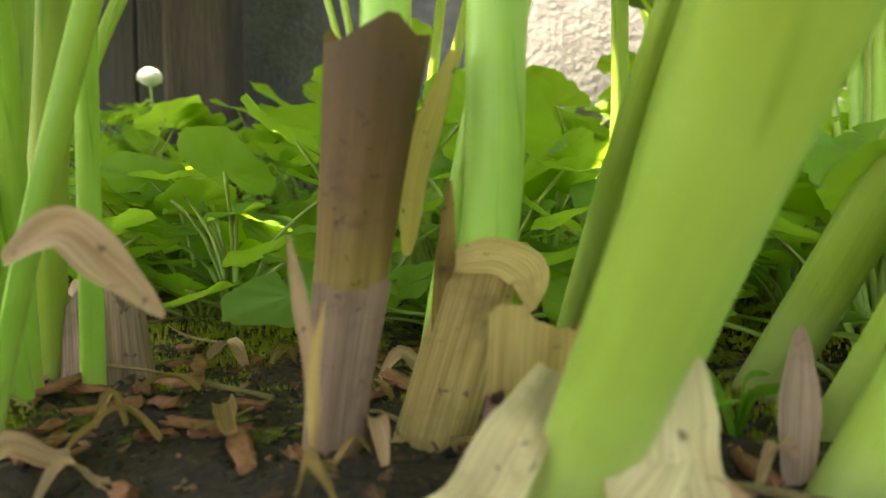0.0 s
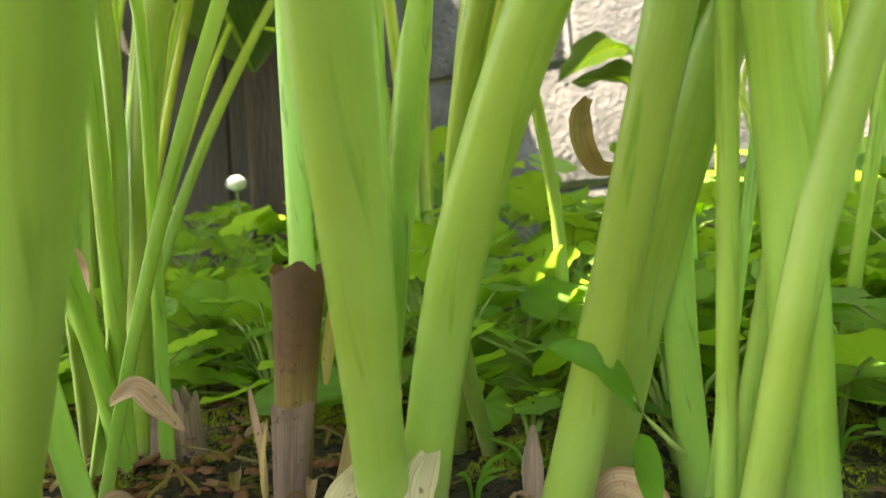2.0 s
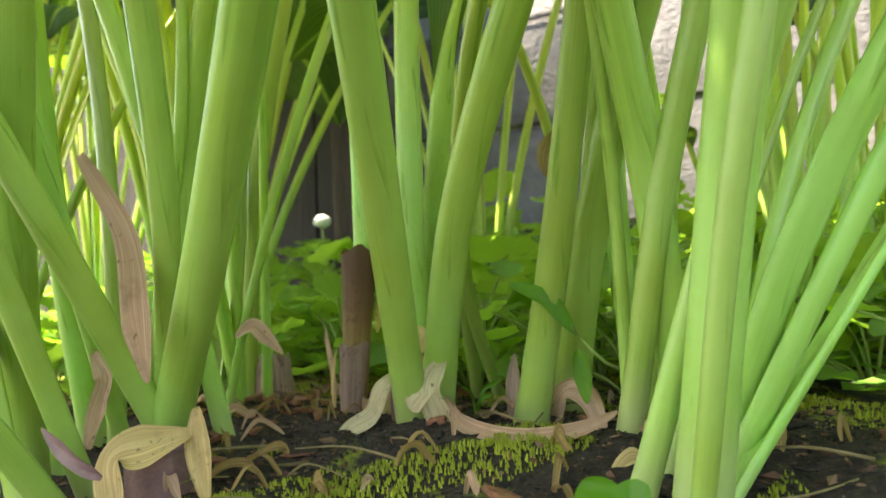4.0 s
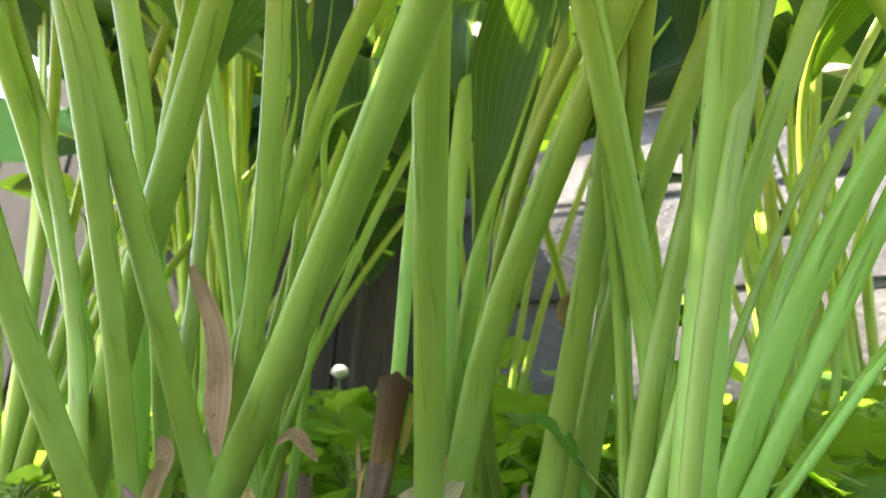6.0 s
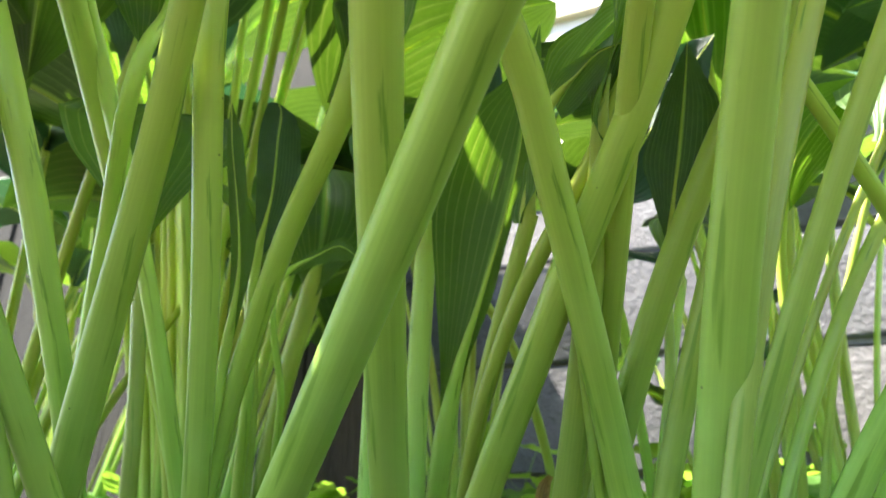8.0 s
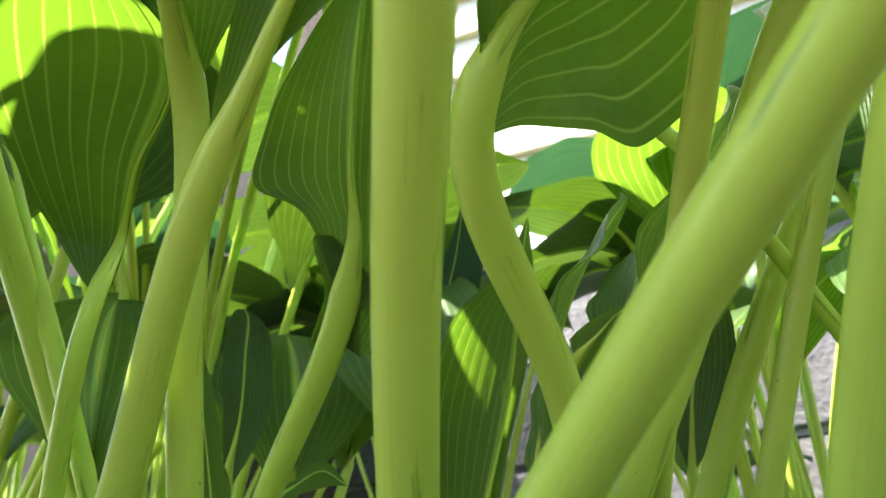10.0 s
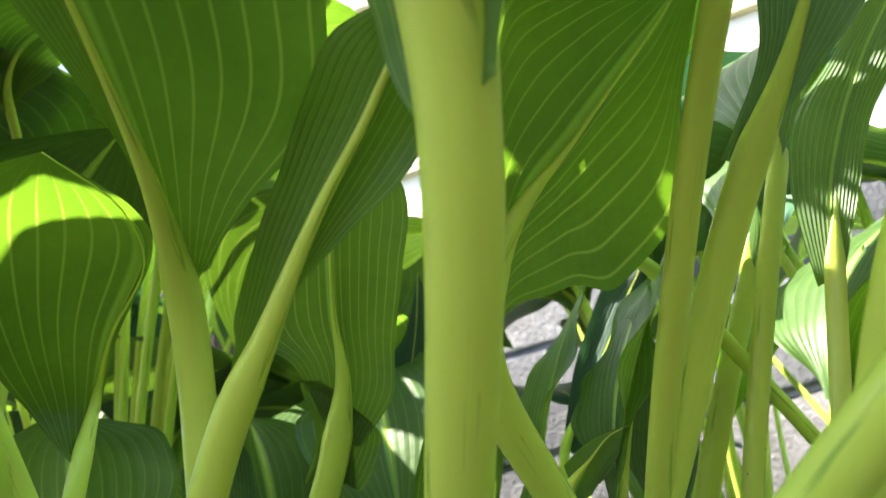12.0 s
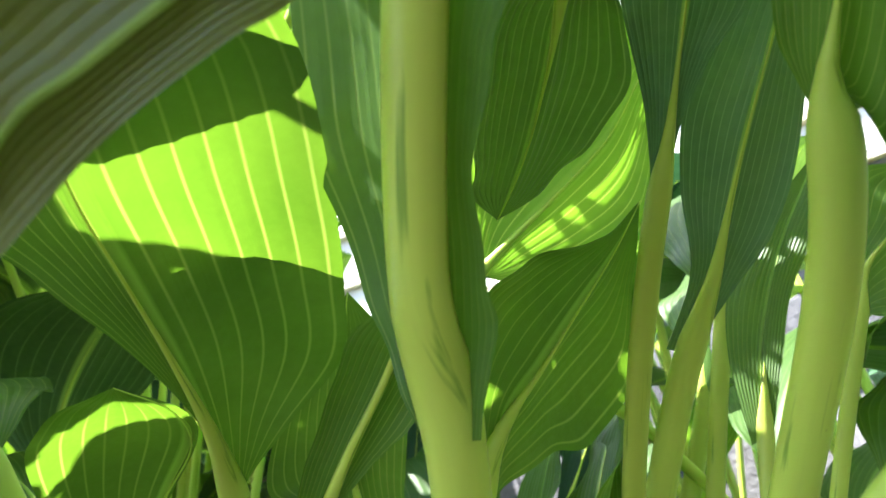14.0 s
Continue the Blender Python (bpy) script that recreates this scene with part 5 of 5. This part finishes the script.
strip(G9, [(0.0010, 0.2300, 0.0150), (0.0035, 0.2260, 0.0330), (0.0058, 0.2230, 0.0530)], 0.004, (0.5, -1, 0), M_STUMP)
sprout = tagged(new("dry_sprout"), "thin dry brown sprout with a pointed tip", "dry shoot")
sprout.location = (-0.016, 0.205, 0)
strip(sprout, [(-0.0098, 0.1951, 0.0065), (-0.0101, 0.1954, 0.0196), (-0.0115, 0.1949, 0.0316), (-0.0139, 0.1949, 0.0436)], 0.0028, (0.2, -1, 0), M_PINK, ends=(0.40, 0.06), cup=0.8)
strip(sprout, [(-0.0098, 0.1942, 0.0080), (-0.0088, 0.1940, 0.0209), (-0.0073, 0.1946, 0.0330)], 0.0022, (-0.3, -1, 0), M_DRY, ends=(0.40, 0.10), cup=0.8)

# twin clump
wrap(G2, (0.0283, 0.2070, -0.0068), (0.0300, 0.2033, 0.0168), 0.0125, 0.0130, M_PURPLE, name="crown", label="purple-brown crown", ragged=0.03, bulge=0.08)
strip(G2, [(0.0290, 0.1930, 0.0240), (0.0250, 0.1850, 0.0165), (0.0180, 0.1855, 0.0050), (0.0034, 0.1840, -0.0044), (0.0067, 0.1820, -0.0240)], 0.0090, (-0.2, -1, 0.3), M_PALE, "pale papery sheath strip", ends=(0.6, 0.5))
strip(G2, [(0.0470, 0.1960, 0.0275), (0.0455, 0.1870, 0.0170), (0.0475, 0.1890, 0.0060), (0.0500, 0.2000, -0.0080)], 0.0100, (0.2, -1, 0.3), M_PALE, "pale papery sheath strip with brown specks", ends=(0.25, 0.5))
strip(G2, [(0.0380, 0.1835, 0.0080), (0.0420, 0.1840, 0.0130), (0.0465, 0.1900, 0.0180)], 0.0080, (0.1, -1, 0.2), M_PALE)
strip(G2, [(0.0490, 0.1930, 0.0120), (0.0590, 0.1860, 0.0035), (0.0760, 0.1800, 0.0005), (0.0950, 0.1780, 0.0005), (0.1100, 0.1820, 0.0035), (0.1200, 0.1880, 0.0085)], 0.0065, (0.1, -1, 0.6), M_PINK, "long curled papery sheath strip", ends=(0.2, 0.2), cup=0.6)
wrap(G2, (0.0295, 0.2063, 0.0013), (0.0326, 0.1963, 0.0299), 0.0150, 0.0150, M_DRY, a0=20, a1=170, ragged=0.15)

# V clump
wrap(G1, (-0.0249, 0.1174, -0.0327), (-0.0263, 0.1159, 0.0030), 0.0125, 0.0130, M_PURPLE, name="crown", label="purple crown with tan streaks", ragged=0.04, bulge=0.10)
strip(G1, [(-0.0084, 0.1151, 0.0088), (-0.0157, 0.1040, 0.0058), (-0.0224, 0.0955, 0.0032), (-0.0182, 0.0930, -0.0088), (-0.0143, 0.0925, -0.0224)], 0.0150, (-0.1, -1, 0.35), M_DRY, "pale striped papery sheath", ends=(0.30, 0.49), cup=0.25)
strip(G1, [(-0.0095, 0.1186, 0.0171), (-0.0029, 0.1146, 0.0029), (0.0008, 0.1140, -0.0146)], 0.0090, (0.3, -1, 0), M_DRY)
strip(G1, [(-0.0078, 0.0980, 0.0278), (-0.0085, 0.0967, 0.0520), (-0.0251, 0.1036, 0.0800), (-0.0378, 0.0937, 0.1083)], 0.0125, (0.1, -1, 0.1), M_PINK, "upright dry pinkish leaf with dark ribs", ends=(0.17, 0.24), cup=0.5)
strip(G1, [(-0.0140, 0.0859, -0.0002), (-0.0213, 0.0811, 0.0057), (-0.0340, 0.0785, 0.0156)], 0.0050, (0, -1, 0.2), M_PURPLE, "purple sheath tip")
strip(G6, [(-0.0688, 0.1168, -0.0000), (-0.0679, 0.1215, 0.0163), (-0.0619, 0.1199, 0.0278), (-0.0728, 0.1205, 0.0380)], 0.0120, (0, -1, 0.1), M_PINK)
strip(G6, [(-0.1267, 0.1046, 0.0090), (-0.1198, 0.0945, 0.0003), (-0.1178, 0.0852, -0.0055)], 0.006, (0, -1, 0.3), M_PINK)

# fanned clump and the small shoot
wrap(G4, (0.1453, 0.1847, -0.0230), (0.1467, 0.1835, 0.0003), 0.0130, 0.0140, M_PURPLE, name="crown", label="brown crown", ragged=0.05, bulge=0.08)
strip(G4, [(0.1450, 0.1808, -0.0008), (0.1543, 0.1811, 0.0055), (0.1663, 0.1831, 0.0070), (0.1659, 0.1796, -0.0042), (0.1585, 0.1709, -0.0196)], 0.0095, (0.1, -1, 0.4), M_DRY, "curled straw-coloured sheath", ends=(0.35, 0.42))
strip(G4, [(0.1633, 0.1866, 0.0066), (0.1681, 0.1865, 0.0023), (0.1600, 0.1768, -0.0110), (0.1550, 0.1713, -0.0207)], 0.0080, (-0.3, -1, 0.2), M_DRY)
strip(G4, [(0.1345, 0.1655, -0.0040), (0.1298, 0.1591, -0.0061), (0.1271, 0.1519, -0.0196)], 0.0110, (-0.1, -1, 0.3), M_DRY, ends=(0.40, 0.63))
strip(G3, [(0.0790, 0.2300, -0.0060), (0.0860, 0.2230, 0.0080), (0.0930, 0.2190, 0.0125), (0.1010, 0.2170, 0.0080), (0.1060, 0.2150, -0.0060)], 0.0090, (0.2, -1, 0.5), M_PINK, "curled dry sheath", ends=(0.50, 0.45))
strip(G3, [(0.0665, 0.2190, -0.0040), (0.0668, 0.2200, 0.0120), (0.0672, 0.2215, 0.0270)], 0.0060, (0, -1, 0), M_MAUVE, "dark withered shoot tip")
strip(G3, [(0.0964, 0.2254, 0.1000), (0.0902, 0.2243, 0.1009), (0.0872, 0.2215, 0.1075), (0.0848, 0.2324, 0.1179), (0.0875, 0.2344, 0.1232)], 0.0060, (0.3, -1, 0), M_STUMP, "curled brown withered bract", ends=(0.40, 0.49), cup=0.9)

# back clump
for bx, by, rr in ((-0.1, 0.246, 0.0095), (-0.092, 0.25, 0.008), (-0.112, 0.262, 0.0095)):
    wrap(G7, (bx, by, -0.004), (bx - 0.002, by, 0.026), rr, rr * 0.75, M_MAUVE, ragged=0.2)
strip(G7, [(-0.0533, 0.1782, 0.0400), (-0.0431, 0.1791, 0.0450), (-0.0349, 0.1801, 0.0395), (-0.0270, 0.1812, 0.0319)], 0.0070, (0, -1, 0.3), M_PINK, "curled dry pinkish leaf", ends=(0.30, 0.14))
strip(G7, [(-0.1220, 0.2270, 0.0709), (-0.1232, 0.2271, 0.0836), (-0.1263, 0.2263, 0.0923)], 0.008, (0.2, -1, 0), M_PINK)


# ---- low herbs between the hostas and the wall ----
def herb_leaf_mesh(seed, lobes=17):
    """A round, scalloped, slightly cupped leaf of unit radius with a notch at its stalk."""
    r = random.Random(seed)
    bm = bmesh.new()
    uvl = bm.loops.layers.uv.new("UVMap")
    na, nr = 44, 5
    ph = r.uniform(0, 6)
    grid = []
    for i in range(nr + 1):
        f = i / nr
        row = []
        for j in range(na + 1):
            a = math.pi * (-0.94 + 1.88 * j / na)
            rim = 1 + 0.06 * abs(math.sin(lobes * a / 2)) + 0.08 * math.sin(2 * a + ph) + 0.12 * math.cos(a)
            x, y = math.cos(a) * rim * f, math.sin(a) * rim * f
            z = 0.16 * f * f + 0.05 * math.sin(5 * a + ph) * f * f - 0.10 * abs(y) * f + 0.03 * math.sin(9 * a) * f
            row.append(bm.verts.new((x, y, z)))
        grid.append(row)
    for i in range(nr):
        for j in range(na):
            f = bm.faces.new((grid[i][j], grid[i + 1][j], grid[i + 1][j + 1], grid[i][j + 1]))
            for lp in f.loops:
                lp[uvl].uv = (lp.vert.co.x, lp.vert.co.y)
    bmesh.ops.remove_doubles(bm, verts=bm.verts, dist=0.0005)
    return finish(bm, "leaf", M_HERB)


def tube_mesh(pts, r0, r1, sides=6, steps=10):
    pts = [Vector(p) for p in pts]
    bm = bmesh.new()
    rings = []
    for i in range(steps + 1):
        u = i / steps
        c = through_points(pts, u)
        d = (through_points(pts, min(1, u + 0.03)) - through_points(pts, max(0, u - 0.03))).normalized()
        s = d.orthogonal().normalized()
        t = d.cross(s)
        r = r0 + (r1 - r0) * u
        rings.append([bm.verts.new(c + (s * math.cos(2 * math.pi * k / sides) + t * math.sin(2 * math.pi * k / sides)) * r) for k in range(sides)])
    for a, c in zip(rings, rings[1:]):
        for k in range(sides):
            bm.faces.new((a[k], a[(k + 1) % sides], c[(k + 1) % sides], c[k]))
    bm.faces.new(list(reversed(rings[0]))), bm.faces.new(rings[-1])
    bmesh.ops.recalc_face_normals(bm, faces=bm.faces)
    return bm


HERB = [herb_leaf_mesh(s, l) for s, l in ((1, 17), (2, 15), (3, 19), (4, 13))]


def herb(x, y, n, height, size, seed):
    r = random.Random(seed)
    z = ground_height(x, y)
    ob = new("herb_plant")
    ob.empty_display_size = 0.02
    ob.location = (x, y, z)
    tagged(ob, "low green herb with round scalloped leaves", "herb", "ground herbs")
    for k in range(n):
        a = r.uniform(0, 2 * math.pi)
        rad = r.uniform(0.2, 1.0) * height * 0.9
        h = height * r.uniform(0.12, 1.05)
        tip = Vector((math.cos(a) * rad, math.sin(a) * rad, h))
        part("stem", tube_mesh([(0, 0, -0.004), (tip.x * 0.35, tip.y * 0.35, h * 0.6), tip], 0.0011, 0.0007, 5, 6), M_HERBSTEM, ob)
        lf = new("leaf", HERB[r.randrange(4)])
        lf.parent = ob
        s = size * r.uniform(0.6, 1.15)
        lf.matrix_basis = Matrix.LocRotScale(tip, Euler((r.uniform(-0.5, 0.5), r.uniform(-0.6, 0.35), a + r.uniform(-0.6, 0.6))), (s, s, s))
    return ob


rnd = random.Random(21)
spots = []
for k in range(2200):
    x, y = rnd.uniform(-0.75, 0.75), 0.29 + 0.70 * rnd.random() ** 1.5
    if y > 1.03 + (x - 0.19) * 0.105 - 0.06 or len(spots) >= 185:
        continue
    if any((x - a) ** 2 + (y - c) ** 2 < (0.043 + 0.02 * y) ** 2 for a, c in spots) or (y < 0.33 and -0.16 < x < 0.10):
        continue
    spots.append((x, y))
    far = (y - 0.3) / 0.8
    herb(x, y, rnd.randrange(8, 14), 0.05 + 0.17 * far + rnd.uniform(-0.01, 0.02), 0.018 + 0.014 * far, 300 + k)
for k, (x, y, h, s) in enumerate(((0.235, 0.27, 0.05, 0.013), (0.29, 0.24, 0.04, 0.015), (0.27, 0.32, 0.06, 0.017), (0.34, 0.31, 0.055, 0.016), (0.32, 0.18, 0.03, 0.012), (0.23, 0.19, 0.02, 0.008),
                                   (0.20, 0.34, 0.06, 0.017), (0.12, 0.37, 0.06, 0.016), (0.06, 0.36, 0.05, 0.015), (-0.03, 0.36, 0.045, 0.014), (-0.13, 0.36, 0.05, 0.015), (0.40, 0.24, 0.04, 0.014),
                                   (-0.20, 0.30, 0.035, 0.012), (-0.17, 0.20, 0.02, 0.008), (0.05, 0.275, 0.02, 0.007), (0.36, 0.40, 0.07, 0.02), (0.30, 0.13, 0.03, 0.013), (0.36, 0.17, 0.04, 0.016), (0.27, 0.21, 0.035, 0.014), (0.42, 0.31, 0.05, 0.018), (0.25, 0.09, 0.015, 0.008), (-0.24, 0.16, 0.02, 0.009))):
    herb(x, y, 8, h, s, 700 + k)

flower = new("white_flower")
flower.location = (-0.4600, 0.7300, 0.1660)
tagged(flower, "small round white blossom on a thin stem among the herbs", "flower")
bm = bmesh.new()
bmesh.ops.create_icosphere(bm, subdivisions=3, radius=0.013)
for v in bm.verts:
    v.co.z *= 0.75
    v.co *= 1 + 0.12 * noise.noise(v.co * 260)
    v.co += Vector((0, 0, 0.03))
part("blossom", bm, M_PETAL, flower)
part("stem", tube_mesh([(0, 0, -flower.location.z), (0.004, 0, -0.04), (0, 0, 0.025)], 0.0016, 0.0012), M_HERBSTEM, flower)


# a climbing shoot with lance leaves
def lance_mesh(base, tip, half, facing, seed=0):
    base, tip = Vector(base), Vector(tip)
    return ribbon_mesh([base, base.lerp(tip, 0.35) + Vector((0, 0, 0.15 * (tip - base).length)), base.lerp(tip, 0.7) + Vector((0, 0, 0.1 * (tip - base).length)), tip], half * 2, facing, 0.25, None, seed)


shoot = tagged(new("climbing_shoot"), "thin green shoot with pointed lance leaves", "herb")
shoot.location = (0.115, 0.185, 0)
place(part("stem", tube_mesh([(0.0580, 0.4630, 0.0000), (0.1080, 0.2300, 0.020), (0.1000, 0.2100, 0.0345), (0.0975, 0.2080, 0.0420)], 0.0009, 0.0005), M_HERBSTEM, shoot), shoot)
place(part("leaf", lance_mesh((0.0995, 0.2094, 0.0345), (0.0830, 0.1860, 0.0545), 0.0040, (0.2, -1, 0.6)), M_LANCE, shoot), shoot)
place(part("leaf", lance_mesh((0.1000, 0.2090, 0.0290), (0.1016, 0.2110, 0.0080), 0.0036, (0.0, -1, 0.3), 3), M_LANCE, shoot), shoot)
round_leaf = tagged(new("seedling"), "small seedling with two glossy round green leaves", "herb")
round_leaf.location = (0.1380, 0.1260, -0.0300)
place(part("leaf", lance_mesh((0.1401, 0.1085, -0.0109), (0.1354, 0.1046, 0.0057), 0.0062, (0.2, -0.9, 0.5), 5), M_LANCE, round_leaf), round_leaf)
place(part("leaf", lance_mesh((0.1403, 0.1120, -0.0117), (0.1474, 0.1136, 0.0034), 0.0055, (-0.2, -0.9, 0.5), 6), M_LANCE, round_leaf), round_leaf)
place(part("stem", tube_mesh([(0.1402, 0.1096, -0.0109), (0.1393, 0.1121, -0.0170), (0.1370, 0.1250, -0.0300)], 0.0008, 0.0008), M_HERBSTEM, round_leaf), round_leaf)

sprig = (-0.0160, 0.1210, -0.0200)
herb(sprig[0], sprig[1], 6, 0.007, 0.0035, 901)
hose = part("garden_hose", tube_mesh([Vector(p) + Vector((0, 0, 0.003)) for p in ((0.1340, 0.4570, 0.0000), (0.1700, 0.3840, 0.0000), (0.1920, 0.3100, 0.0000), (0.2090, 0.2620, 0.0000), (0.2400, 0.2400, 0.0000))], 0.0035, 0.0035, 10, 24), M_HOSE)
tagged(hose, "thin black hose lying on the soil", "hose")

# ---- litter on the soil ----
rnd = random.Random(5)


def chip_mesh(seed):
    r = random.Random(seed)
    bm = bmesh.new()
    bmesh.ops.create_cube(bm, size=1)
    bmesh.ops.subdivide_edges(bm, edges=bm.edges, cuts=2, use_grid_fill=True)
    ln, wd, th = r.uniform(0.006, 0.017), r.uniform(0.002, 0.0042), r.uniform(0.001, 0.0022)
    for v in bm.verts:
        t = v.co.x
        v.co = Vector((t * ln, v.co.y * wd * (1 - 0.8 * abs(t) ** 2), v.co.z * th + 0.12 * ln * t * t)) + Vector((r.uniform(-1, 1), r.uniform(-1, 1), r.uniform(-1, 1))) * 0.0007
    return finish(bm, "wood_chip", M_CHIP)


CHIPS = [chip_mesh(s) for s in range(6)]


def scatter(name, mesh, x, y, lift, spin, tilt, label, category, group):
    ob = new(name, mesh)
    ob.matrix_basis = Matrix.LocRotScale(Vector((x, y, ground_height(x, y) + lift)), Euler((tilt, rnd.uniform(-0.25, 0.25), spin)), None)
    return tagged(ob, label, category, group)


for k in range(150):
    x, y = rnd.gauss(-0.08, 0.07), rnd.gauss(0.235, 0.045)
    if k > 80:
        x, y = rnd.uniform(-0.3, 0.35), rnd.uniform(0.06, 0.4)
    scatter("wood_chip", CHIPS[k % 6], x, y, 0.001, rnd.uniform(0, 6.3), rnd.uniform(-0.3, 0.3), "reddish brown wood chip on the soil", "wood chip", "wood chips")
for k in range(100):
    x, y = rnd.uniform(-0.25, 0.3), rnd.uniform(0.06, 0.34)
    a, ln = rnd.uniform(0, 6.3), rnd.uniform(0.015, 0.055)
    p = [(-ln / 2 * math.cos(a), -ln / 2 * math.sin(a), 0), (rnd.uniform(-0.005, 0.005), rnd.uniform(-0.005, 0.005), rnd.uniform(0.001, 0.006)), (ln / 2 * math.cos(a), ln / 2 * math.sin(a), rnd.uniform(0, 0.004))]
    ob = part("twig", tube_mesh(p, rnd.uniform(0.0003, 0.0012), 0.0003, 6, 8), M_TWIG)
    ob.location = (x, y, ground_height(x, y) + 0.001)
    tagged(ob, "thin mossy twig on the soil", "twig", "twigs")
for k in range(70):
    x, y = rnd.gauss(-0.02, 0.12), rnd.gauss(0.20, 0.06)
    a, ln = rnd.uniform(0, 6.3), rnd.uniform(0.007, 0.019)
    c, s = math.cos(a) * ln, math.sin(a) * ln
    ob = part("dry_leaf_scrap", ribbon_mesh([(0, 0, 0), (c * 0.4, s * 0.4, rnd.uniform(0.002, 0.009)), (c * 0.8, s * 0.8, rnd.uniform(0.0, 0.008)), (c, s, 0.002)], rnd.uniform(0.002, 0.005), (rnd.uniform(-1, 1), -0.5, 1), 0.6, (0.5, 0.3), k, 80, 12), M_STUMP if k % 3 else M_PINK)
    ob.location = (x, y, ground_height(x, y) + 0.001)
    tagged(ob, "shrivelled scrap of dry leaf on the soil", "dry leaf", "dry leaf scraps")

# grass tufts and clover
for k in range(7):
    x, y = rnd.uniform(-0.15, 0.33), rnd.uniform(0.22, 0.34)
    ob = new("grass_tuft")
    ob.location = (x, y, ground_height(x, y))
    tagged(ob, "small tuft of fine grass in the soil", "grass", "grass tufts")
    for j in range(6):
        a, h = rnd.uniform(0, 6.3), rnd.uniform(0.008, 0.020)
        part("grass_blade", ribbon_mesh([(0, 0, -0.002), (math.cos(a) * h * 0.25, math.sin(a) * h * 0.25, h * 0.6), (math.cos(a) * h * 0.8, math.sin(a) * h * 0.8, h * 0.8)], 0.0016, (math.sin(a), -math.cos(a), 0.3), 0.3, (0.9, 0.1), j, 0, 8), M_LANCE, ob)


def moss():
    r = random.Random(9)
    vs, fs = [], []
    for k in range(120000):
        x, y = r.uniform(-0.35, 0.45), 0.02 + 0.6 * r.random() ** 1.3
        m = noise.noise(Vector((x * 17, y * 17, 3))) + 0.35 * noise.noise(Vector((x * 60, y * 60, 1)))
        m += 0.22 * min(1.0, max(0.0, (y - 0.22) * 10))
        if m < (0.08 if y > 0.2 else 0.22):
            continue
        z = ground_height(x, y) - 0.0003 + 0.003 * min(1, (m - 0.08) * 3)
        for j in range(3):
            a, h, w = r.uniform(0, 6.3), r.uniform(0.0004, 0.0012), r.uniform(0.0003, 0.0006)
            dx, dy = math.cos(a), math.sin(a)
            n = len(vs)
            vs += [(x - dy * w, y + dx * w, z - 0.002), (x + dy * w, y - dx * w, z - 0.002), (x + dx * h * 0.9, y + dy * h * 0.9, z + h * 0.7)]
            fs.append((n, n + 1, n + 2))
    me = bpy.data.meshes.new("moss")
    me.from_pydata(vs, [], fs)
    me.materials.append(M_MOSS)
    tagged(new("moss", me), "yellow-green cushion moss on the soil", "moss", kind="stuff")


moss()


def crumbs():
    """Soil crumbs and bits of bark."""
    r = random.Random(31)
    vs, fs = [], []
    shape = ((1, 0, 0), (-1, 0, 0), (0, 1, 0), (0, -1, 0), (0, 0, 1), (0, 0, -1))
    sides = ((0, 2, 4), (2, 1, 4), (1, 3, 4), (3, 0, 4), (2, 0, 5), (1, 2, 5), (3, 1, 5), (0, 3, 5))
    for k in range(30000):
        x, y = r.uniform(-0.32, 0.42), 0.03 + 0.42 * r.random() ** 1.2
        z, n = ground_height(x, y), len(vs)
        q = Matrix.Rotation(r.uniform(0, 6.3), 3, Vector((r.uniform(-0.4, 0.4), r.uniform(-0.4, 0.4), 1)).normalized())
        big = r.uniform(0.0004, 0.0011) * (2.0 if r.random() < 0.12 else 1)
        size = (big * r.uniform(0.8, 2.6), big * r.uniform(0.7, 1.2), big * r.uniform(0.5, 1.0))
        for p in shape:
            w = q @ Vector([p[i] * size[i] * r.uniform(0.7, 1.2) for i in range(3)])
            vs.append((x + w.x, y + w.y, z + w.z + 0.0002))
        fs += [tuple(n + i for i in f) for f in sides]
    me = bpy.data.meshes.new("soil_crumbs")
    me.from_pydata(vs, [], fs)
    me.materials.append(M_CRUMB)
    tagged(new("soil_crumbs", me), "dark soil crumbs and bits of brown bark", "soil", kind="stuff")


crumbs()
